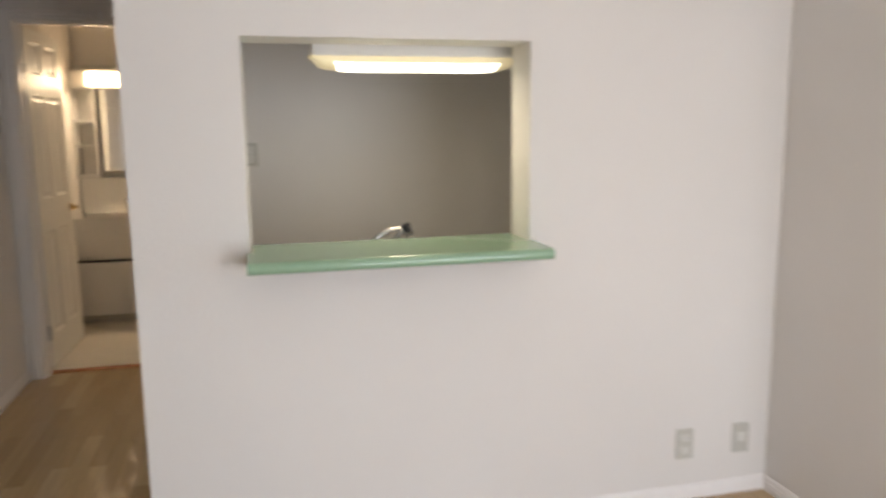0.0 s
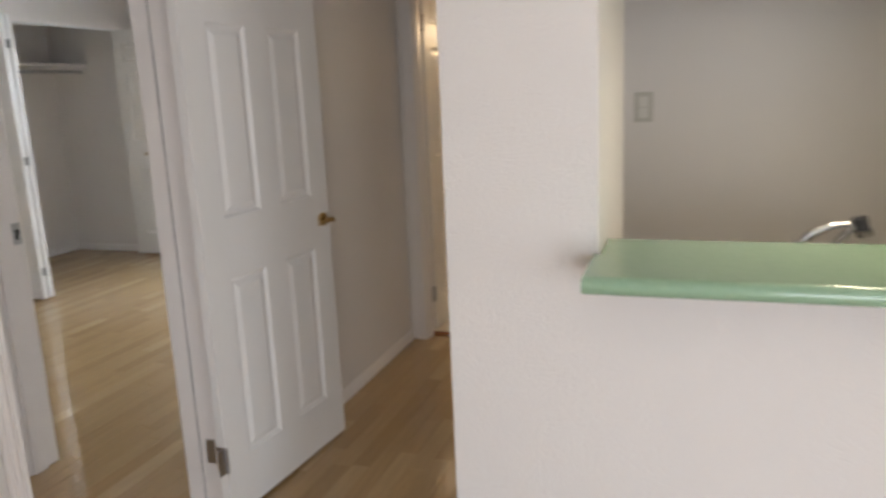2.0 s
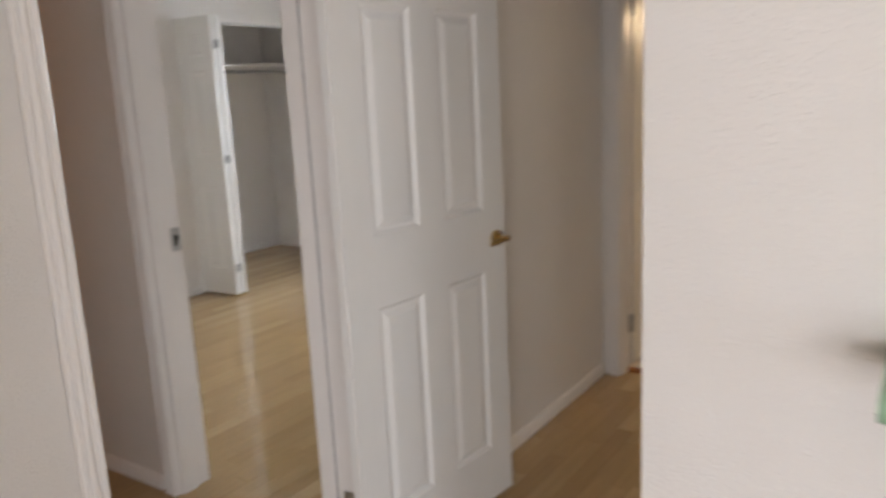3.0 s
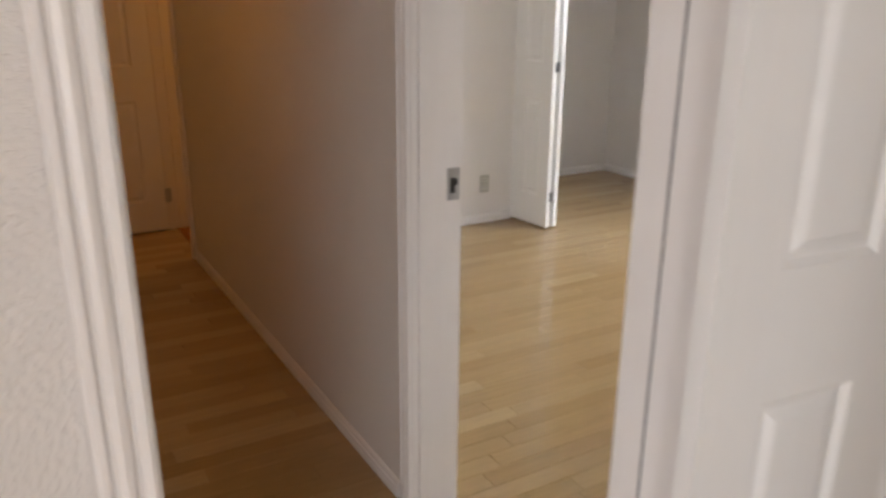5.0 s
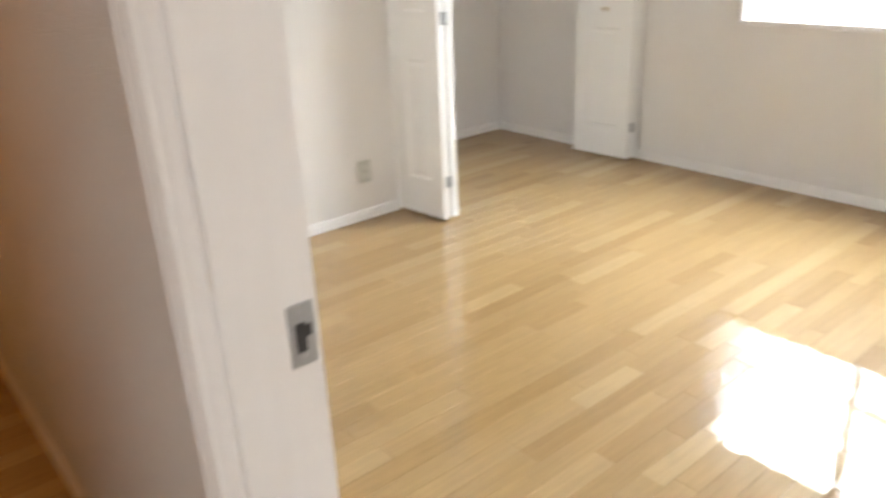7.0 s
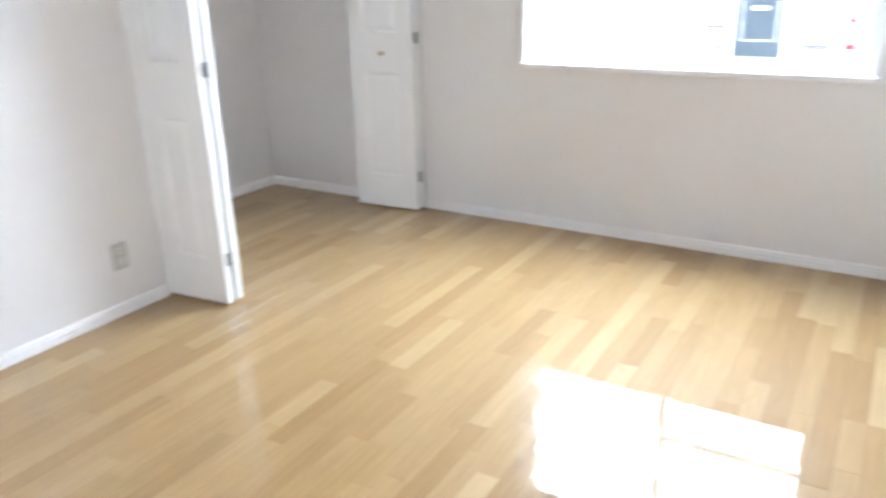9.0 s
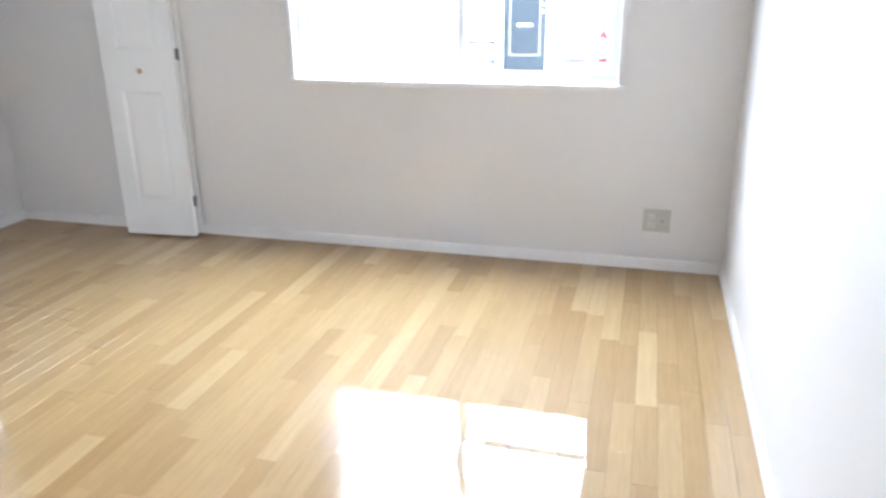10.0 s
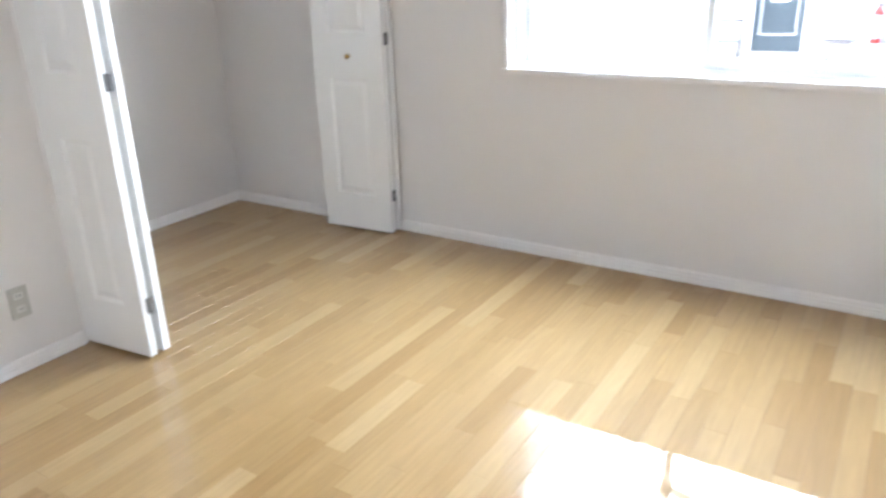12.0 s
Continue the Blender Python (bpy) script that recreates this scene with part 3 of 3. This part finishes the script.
def wall_plate(name, m, w, h, kind, label, category):
    """A wall plate, its face to local -y, centre at the origin."""
    t = thing(name, m, label, category)
    part("plate", boxes((-w / 2, w / 2, -0.008, 0.0, -h / 2, h / 2), bevel=0.0025), PLATE, t)
    if kind == "socket":
        for dz in (0.026, -0.026):
            part("socket_insert", boxes((-0.017, 0.017, -0.0095, -0.006, dz - 0.013, dz + 0.013), bevel=0.001), PLATE_IN, t)
            for dx in (-0.006, 0.006):
                part("slot", boxes((dx - 0.0012, dx + 0.0012, -0.0099, -0.009, dz - 0.005, dz + 0.005)), DARK, t)
    elif kind == "telephone":
        part("socket_insert", boxes((-0.017, 0.017, -0.012, -0.006, -0.014, 0.020), bevel=0.0015), PLATE_IN, t)
    elif kind == "double":
        for dz in (0.022, -0.022):
            part("socket_insert", boxes((-0.042, -0.010, -0.0095, -0.006, dz - 0.013, dz + 0.013), bevel=0.001), PLATE_IN, t)
            for dx in (-0.032, -0.020):
                part("slot", boxes((dx - 0.0012, dx + 0.0012, -0.0099, -0.009, dz - 0.005, dz + 0.005)), DARK, t)
        bm = tube(bmesh.new(), (0.027, -0.006, 0), (0.027, -0.014, 0), 0.009, 0.008, 18)
        part("aerial_socket", bm, STEEL, t, "", True)
        part("aerial_pin", tube(bmesh.new(), (0.027, -0.013, 0), (0.027, -0.0155, 0), 0.0045, seg=12), DARK, t)
    else:
        part("rocker", boxes((-0.018, 0.018, -0.0115, -0.006, 0.002, 0.042), bevel=0.002), PLATE_IN, t)
        part("rocker", boxes((-0.018, 0.018, -0.0115, -0.006, -0.042, -0.002), bevel=0.002), PLATE_IN, t)
    return t


wall_plate("wall_socket", pose(XK, -2.943, 0.230, 0, 0, -90), 0.072, 0.122, "socket", "ivory double wall socket on the white wall", "socket")
wall_plate("telephone_socket", pose(XK, -3.190, 0.230, 0, 0, -90), 0.072, 0.122, "telephone", "ivory telephone socket plate near the corner", "socket")
wall_plate("light_switch", pose(1.1, -1.350, 1.328, 0, 0, -90), 0.072, 0.118, "switch", "ivory light switch on the kitchen wall", "switch")
wall_plate("wall_socket", pose(1.888, YC, 0.270, 0, 0, 0), 0.072, 0.120, "socket", "ivory double wall socket beside the closet", "socket")
wall_plate("aerial_socket_plate", pose(XW, 0.486, 0.262, 0, 0, -90), 0.132, 0.118, "double", "ivory plate with sockets and an aerial outlet", "socket")

# ---- washroom ----
van = thing("washbasin_cabinet", Matrix.Identity(4), "white washbasin cabinet with a deep bowl", "washbasin")
part("plinth", boxes((3.20, 3.66, -0.70, -0.004, 0.004, 0.065)), PLATE, van)
part("body", boxes((3.16, 3.67, -0.70, -0.004, 0.065, 0.485), bevel=0.003), CABINET, van)
for y in (-0.352, -0.700):
    part("door", boxes((3.143, 3.159, y + 0.003, y + 0.345, 0.07, 0.478), bevel=0.004), CABINET, van)
# dark strip stands in for the shade in the gap below the bowl
part("groove", boxes((3.150, 3.158, -0.698, -0.006, 0.479, 0.492)), DARK, van, "dark strip for the shaded gap under the bowl")
bm = bmesh.new()
rings = []
for z, x, s in ((0.490, 3.165, 1.0), (0.53, 3.135, 1.0), (0.66, 3.10, 1.0), (0.80, 3.085, 1.0), (0.815, 3.09, 1.0), (0.812, 3.115, 0.97), (0.72, 3.18, 0.88), (0.68, 3.26, 0.7)):
    ring = []
    for k in range(25):
        y = -0.002 - 0.70 * k / 24
        mid = abs(k / 24 - 0.5) * 2
        ring.append(bm.verts.new((x + 0.05 * mid ** 3, -0.352 + (y + 0.352) * s, z)))
    rings.append(ring)
for r0, r1 in zip(rings, rings[1:]):
    for k in range(24):
        bm.faces.new((r0[k], r0[k + 1], r1[k + 1], r1[k]))
back = [bm.verts.new((3.66, v.co.y, 0.69)) for v in rings[-1]]
for k in range(24):
    bm.faces.new((rings[-1][k], rings[-1][k + 1], back[k + 1], back[k]))
part("bowl", bm, CERAMIC, van, "white ceramic bowl", True)
part("backsplash", boxes((3.60, 3.672, -0.70, -0.004, 0.80, 1.09), bevel=0.008), CERAMIC, van)
bm = bmesh.new()
tube(bm, (3.60, -0.36, 0.82), (3.60, -0.36, 0.90), 0.02)
tube(bm, (3.60, -0.36, 0.895), (3.48, -0.36, 0.915), 0.013, 0.011)
wt = thing("washbasin_tap", Matrix.Identity(4), "chrome tap on the washbasin", "tap")
part("body", bm, CHROME, wt, "", True)
mc = thing("mirror_cabinet", Matrix.Identity(4), "cream mirror cabinet with open side shelves and lamps", "mirror cabinet")
part("back_panel", boxes((3.645, 3.678, -0.70, -0.004, 1.095, 1.97)), CABINET, mc)
part("lamp_bar", boxes((3.50, 3.645, -0.70, -0.004, 1.785, 1.925), bevel=0.004), CABINET, mc)
for y in (-0.215, -0.405, -0.595):
    part("lamp_cover", boxes((3.475, 3.499, y - 0.082, y + 0.082, 1.80, 1.905), bevel=0.01), WARM_GLOW, mc, "glowing warm lamp cover")
part("side_board", boxes((3.50, 3.645, -0.022, -0.004, 1.10, 1.785)), CABINET, mc)
part("divider", boxes((3.50, 3.645, -0.172, -0.156, 1.10, 1.785)), CABINET, mc)
for z in (1.10, 1.335, 1.53):
    part("shelf", boxes((3.50, 3.645, -0.156, -0.022, z, z + 0.014)), CABINET, mc)
part("mirror", boxes((3.498, 3.504, -0.690, -0.176, 1.15, 1.775)), MIRROR, mc, "mirror door")

# ---- unseen lamp added on the hall ceiling ----
hl = thing("hall_ceiling_lamp", pose(-0.62, 2.2, H), "small unseen ceiling lamp added to warm the hall", "lamp")
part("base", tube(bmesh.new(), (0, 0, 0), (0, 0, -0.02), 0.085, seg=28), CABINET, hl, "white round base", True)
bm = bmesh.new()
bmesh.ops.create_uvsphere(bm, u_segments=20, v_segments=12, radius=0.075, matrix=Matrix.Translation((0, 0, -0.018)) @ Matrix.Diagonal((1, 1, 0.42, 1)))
part("shade", bm, WARM_DIM, hl, "glowing shade of the added hall lamp", True)

# ---- bedroom window ----
win = thing("window_1", Matrix.Identity(4), "white sliding window with frosted and clear panes", "window", kind="structure")
ya, yb, za, zb = 0.715, 2.415, 0.925, 2.05
for (p, al, u) in (((XW - 0.001, ya + 0.004, za - 0.03), (0, 0, zb - za + 0.06), (0, -1, 0)), ((XW - 0.001, yb - 0.004, za - 0.03), (0, 0, zb - za + 0.06), (0, 1, 0)),
                   ((XW - 0.0015, ya, zb - 0.004), (0, yb - ya, 0), (0, 0, 1))):
    casing(win, p, al, u, (-1, 0, 0), 0.034)
part("window_sill", boxes((XW - 0.022, XW + 0.10, ya - 0.032, yb + 0.032, za - 0.030, za - 0.001), bevel=0.004), TRIM, win, "white painted window sill board")
part("window_frame", boxes((XW + 0.06, XW + 0.15, ya, ya + 0.028, za, zb), (XW + 0.06, XW + 0.15, yb - 0.028, yb, za, zb),
                           (XW + 0.06, XW + 0.15, ya + 0.028, yb - 0.028, za, za + 0.016), (XW + 0.06, XW + 0.15, ya + 0.028, yb - 0.028, zb - 0.03, zb)), ALU, win)


def sash(x, y0, y1, mat, label):
    s = part("sash", boxes((x, x + 0.026, y0, y0 + 0.034, za + 0.016, zb - 0.03), (x, x + 0.026, y1 - 0.034, y1, za + 0.016, zb - 0.03),
                           (x, x + 0.026, y0 + 0.034, y1 - 0.034, za + 0.016, za + 0.044), (x, x + 0.026, y0 + 0.034, y1 - 0.034, zb - 0.07, zb - 0.03)), ALU, win)
    g = part("pane", boxes((x + 0.010, x + 0.015, y0 + 0.030, y1 - 0.030, za + 0.040, zb - 0.065)), mat, s, label)
    g.visible_shadow = False


sash(XW + 0.075, 0.743, 1.535, CLEAR, "clear glass pane")
sash(XW + 0.112, 1.50, 2.387, FROST, "frosted glass pane")
part("guard_rail", boxes((XW + 0.21, XW + 0.235, 0.6, 2.55, 1.330, 1.362), bevel=0.003), ALU, win, "white guard rail outside the pane")
for y in (0.62, 2.53):
    part("rail_bracket", boxes((XW + 0.16, XW + 0.215, y - 0.012, y + 0.012, 1.335, 1.357)), ALU, win)

win2 = thing("window_2", Matrix.Identity(4), "tall white balcony window of the living room", "window", kind="structure")
part("window_frame", boxes((-4.71, -4.64, -3.7, -3.66, 0.03, 2.02), (-4.71, -4.64, -2.14, -2.1, 0.03, 2.02), (-4.71, -4.64, -3.66, -2.14, 0.03, 0.07), (-4.71, -4.64, -3.66, -2.14, 1.98, 2.02)), ALU, win2)

# unseen window, added round the fill light of the living room
win3 = thing("window_3", Matrix.Identity(4), "large white unseen window added to light the living room", "window", kind="structure")
part("window_frame", boxes((-4.48, -4.44, -5.71, -5.64, 0.19, 2.05), (-2.96, -2.92, -5.71, -5.64, 0.19, 2.05), (-4.44, -2.96, -5.71, -5.64, 0.19, 0.23), (-4.44, -2.96, -5.71, -5.64, 2.01, 2.05)), ALU, win3)

# ---- outside ----
XF = 16.0
GZ = -0.34
structure("ground", boxes((-200, 300, -300, 300, GZ - 0.3, GZ)), CONCRETE, "pale concrete yard between the houses", "ground")
house = thing("opposite_house", Matrix.Identity(4), "pale house front with a dark teal entrance door", "house")
bm = boxes((XF + 0.02, XF + 6, -14, 2.66, GZ, 6.0), (XF + 0.02, XF + 6, 3.62, 18, GZ, 6.0), (XF + 0.02, XF + 6, 2.66, 3.62, 1.95, 6.0))
part("wall", bm, SIDING, house)
bm = bmesh.new()
for k in range(31):
    z = -0.1 + k * 0.20
    for y0, y1 in ((-14, 2.60), (3.68, 18)):
        extrude_profile(bm, [(0, 0), (-0.022, 0), (-0.004, 0.19), (0, 0.19)], (XF + 0.02, y0, z), (0, y1 - y0, 0), (1, 0, 0), (0, 0, 1))
part("siding", bm, SIDING, house)
part("door_surround", boxes((XF - 0.03, XF + 0.1, 2.60, 2.70, GZ, 2.05), (XF - 0.03, XF + 0.1, 3.58, 3.68, GZ, 2.05), (XF - 0.03, XF + 0.1, 2.70, 3.58, 1.93, 2.05)), ALU, house)
ed = part("entrance_door", boxes((XF + 0.01, XF + 0.06, 2.70, 3.58, GZ + 0.06, 1.93)), TEAL, house, "dark teal panelled entrance door")
bm = bmesh.new()
for y0, y1, z0, z1 in ((2.82, 2.835, 0.02, 1.75), (3.445, 3.46, 0.02, 1.75), (2.835, 3.445, 0.02, 0.035), (2.835, 3.445, 1.735, 1.75)):
    add_box(bm, XF + 0.004, XF + 0.012, y0, y1, z0, z1)
part("moulding", bm, ALU, ed)
part("letter_slot", boxes((XF - 0.005, XF + 0.012, 2.98, 3.30, 0.60, 0.665), bevel=0.004), ALU, ed)
part("door_lock", boxes((XF - 0.03, XF + 0.012, 2.735, 2.80, 0.86, 0.93), bevel=0.01), ALU, ed)
part("door_knob", boxes((XF - 0.05, XF + 0.012, 2.73, 2.79, 1.0, 1.06), bevel=0.015), ALU, ed)
part("roof", boxes((XF - 0.7, XF + 7, -14.6, 18.6, 6.0, 6.3)), SIDING, house)
part("step", boxes((XF - 1.0, XF + 0.01, 2.2, 4.1, GZ, GZ + 0.055), bevel=0.01), CONCRETE, house)
part("foundation", boxes((XF - 0.02, XF + 0.02, -14, 2.6, GZ, -0.1), (XF - 0.02, XF + 0.02, 3.68, 18, GZ, -0.1)), CONCRETE, house)
part("ledge", boxes((XF - 0.34, XF - 0.021, 1.10, 2.55, GZ, GZ + 0.26), bevel=0.01), CONCRETE, house)
part("ledge_cap", boxes((XF - 0.36, XF - 0.021, 1.90, 2.30, GZ + 0.262, GZ + 0.280)), SEAL, house, "dark ledge edge")
part("meter_cover", boxes((XF - 0.10, XF + 0.0, 1.85, 2.45, -0.02, 0.95), bevel=0.01), ALU, house)

ex = thing("fire_extinguisher", pose(XF - 0.19, 1.53, GZ + 0.26), "red fire extinguisher with a white label on the ledge", "extinguisher")
bm = bmesh.new()
tube(bm, (0, 0, 0.01), (0, 0, 0.52), 0.085, seg=24)
tube(bm, (0, 0, 0.52), (0, 0, 0.60), 0.085, 0.03, 24)
part("cylinder", bm, RED, ex, "", True)
part("label", tube(bmesh.new(), (0, 0, 0.10), (0, 0, 0.47), 0.087, seg=24), TRIM, ex, "white label band", True)
bm = boxes((-0.02, 0.02, -0.10, 0.03, 0.62, 0.65), (-0.015, 0.015, -0.11, 0.02, 0.665, 0.685))
tube(bm, (0, 0, 0.59), (0, 0, 0.66), 0.02)
part("valve", bm, BLACK, ex)


def ring_bm(c, axis, r, t, seg=28, side=8):
    bm = bmesh.new()
    q = Vector(axis).to_track_quat('Z', 'Y').to_matrix().to_4x4()
    m = Matrix.Translation(c) @ q
    vs = [[bm.verts.new(m @ Vector(((r + t * math.cos(2 * math.pi * j / side)) * math.cos(2 * math.pi * i / seg),
                                     (r + t * math.cos(2 * math.pi * j / side)) * math.sin(2 * math.pi * i / seg), t * math.sin(2 * math.pi * j / side)))) for j in range(side)] for i in range(seg)]
    for i in range(seg):
        for j in range(side):
            bm.faces.new((vs[i][j], vs[(i + 1) % seg][j], vs[(i + 1) % seg][(j + 1) % side], vs[i][(j + 1) % side]))
    return bm


def tricycle(m, label, s=1.0):
    t = thing("tricycle", m @ Matrix.Diagonal((s, s, s, 1)), label, "tricycle")
    for c in ((0, 0.30, 0.20), (0.16, -0.25, 0.13), (-0.16, -0.25, 0.13)):
        r = c[2] - 0.02
        w = part("wheel", ring_bm(c, (1, 0, 0), r, 0.02), BLACK, t, "", True)
        bm = tube(bmesh.new(), (c[0] - 0.02, c[1], c[2]), (c[0] + 0.02, c[1], c[2]), 0.03, seg=12)
        for k in range(6):
            a_ = k * math.pi / 6
            tube(bm, (c[0], c[1] + r * math.cos(a_), c[2] + r * math.sin(a_)), (c[0], c[1] - r * math.cos(a_), c[2] - r * math.sin(a_)), 0.005, seg=6)
        part("spokes", bm, STEEL, w)
    bm = bmesh.new()
    for p, q, r in (((0, 0.30, 0.20), (0, 0.22, 0.62), 0.018), ((0, 0.26, 0.42), (0, -0.22, 0.20), 0.02), ((-0.16, -0.25, 0.13), (0.16, -0.25, 0.13), 0.012), ((0, -0.2, 0.2), (0, -0.2, 0.36), 0.018)):
        tube(bm, p, q, r, seg=12)
    part("frame", bm, PALEBLUE, t, "pale blue tube frame", True)
    part("seat", boxes((-0.11, 0.11, -0.32, -0.08, 0.35, 0.39), (-0.11, 0.11, -0.34, -0.31, 0.38, 0.60), bevel=0.012), BLACK, t)
    bm = tube(bmesh.new(), (-0.2, 0.20, 0.64), (0.2, 0.20, 0.64), 0.014, seg=12)
    part("handlebar", bm, BLACK, t, "", True)


tricycle(pose(XF - 0.75, 1.03, GZ, 0, 0, 84), "small tricycle with black seat beside the house wall", 1.25)


def bench_frame(m):
    t = thing("folding_rack", m, "small grey tubular rack beside the entrance", "rack")
    for y in (-0.26, 0.26):
        bm = bmesh.new()
        ps = [(0.1, y, 0), (0.1, y, 0.66), (-0.12, y, 0.70), (-0.16, y, 0)]
        for p, q in zip(ps, ps[1:]):
            tube(bm, p, q, 0.016, seg=10)
        part("side_frame", bm, BLACK, t, "", True)
    for x, z in ((0.1, 0.66), (-0.12, 0.70), (0.1, 0.32), (-0.14, 0.32)):
        part("cross_bar", tube(bmesh.new(), (x, -0.26, z), (x, 0.26, z), 0.013, seg=10), BLACK, t, "", True)
    part("panel", boxes((-0.145, 0.10, -0.25, 0.25, 0.30, 0.32)), PALEBLUE, t)


bench_frame(pose(XF - 0.9, 3.86, GZ))

# ---- oak strips ----
SW = 0.0757
LENGTHS = (0.303, 0.454, 0.606, 0.757, 0.909)


def strip_bm(bm, x0, x1, y0, y1):
    g, c = 0.0003, 0.0010
    lo = [bm.verts.new(p) for p in ((x0 + g, y0 + g, -0.006), (x1 - g, y0 + g, -0.006), (x1 - g, y1 - g, -0.006), (x0 + g, y1 - g, -0.006))]
    md = [bm.verts.new(p) for p in ((x0 + g, y0 + g, -0.0009), (x1 - g, y0 + g, -0.0009), (x1 - g, y1 - g, -0.0009), (x0 + g, y1 - g, -0.0009))]
    hi = [bm.verts.new(p) for p in ((x0 + c, y0 + c, 0), (x1 - c, y0 + c, 0), (x1 - c, y1 - c, 0), (x0 + c, y1 - c, 0))]
    for a_, b_ in ((lo, md), (md, hi)):
        for i in range(4):
            bm.faces.new((a_[i], a_[(i + 1) % 4], b_[(i + 1) % 4], b_[i]))
    bm.faces.new(hi)


strip_mesh = {}
for L in LENGTHS:
    bm = bmesh.new()
    strip_bm(bm, 0, L, 0, SW)
    strip_mesh[L] = mesh_of("plank", bm, OAK)

rng = random.Random(7)
rest = bmesh.new()
count = 0
for r in range(-30, 103):
    y = -3.40 + r * SW
    x = -4.9 + rng.random() * 0.9
    while x < XW + 0.1:
        L = rng.choice(LENGTHS)
        cx, cy = x + L / 2, y + SW / 2
        lo, hi = (-0.95, XW + 0.05) if cy > 0.1 else (-4.62, 1.95) if cy > -1.02 else (-4.62, 1.12) if cy > -3.32 else (-4.62, -1.65)
        if x + L > lo + 0.02 and x < hi - 0.02:
            if 0.5 < cx < 3.35 and 0.75 < cy < 3.35 and count < 300:
                p = part("plank", strip_mesh[L], OAK, floor)
                p.location = (x, y, 0)
                count += 1
            else:
                strip_bm(rest, max(x, lo), min(x + L, hi), y, y + SW)
        x += L
me = bpy.data.meshes.new("planks")
bmesh.ops.recalc_face_normals(rest, faces=rest.faces)
rest.to_mesh(me)
rest.free()
me.materials.append(OAKS)
tagged(part("planks", me, OAKS, floor), "light oak strips", kind="stuff")
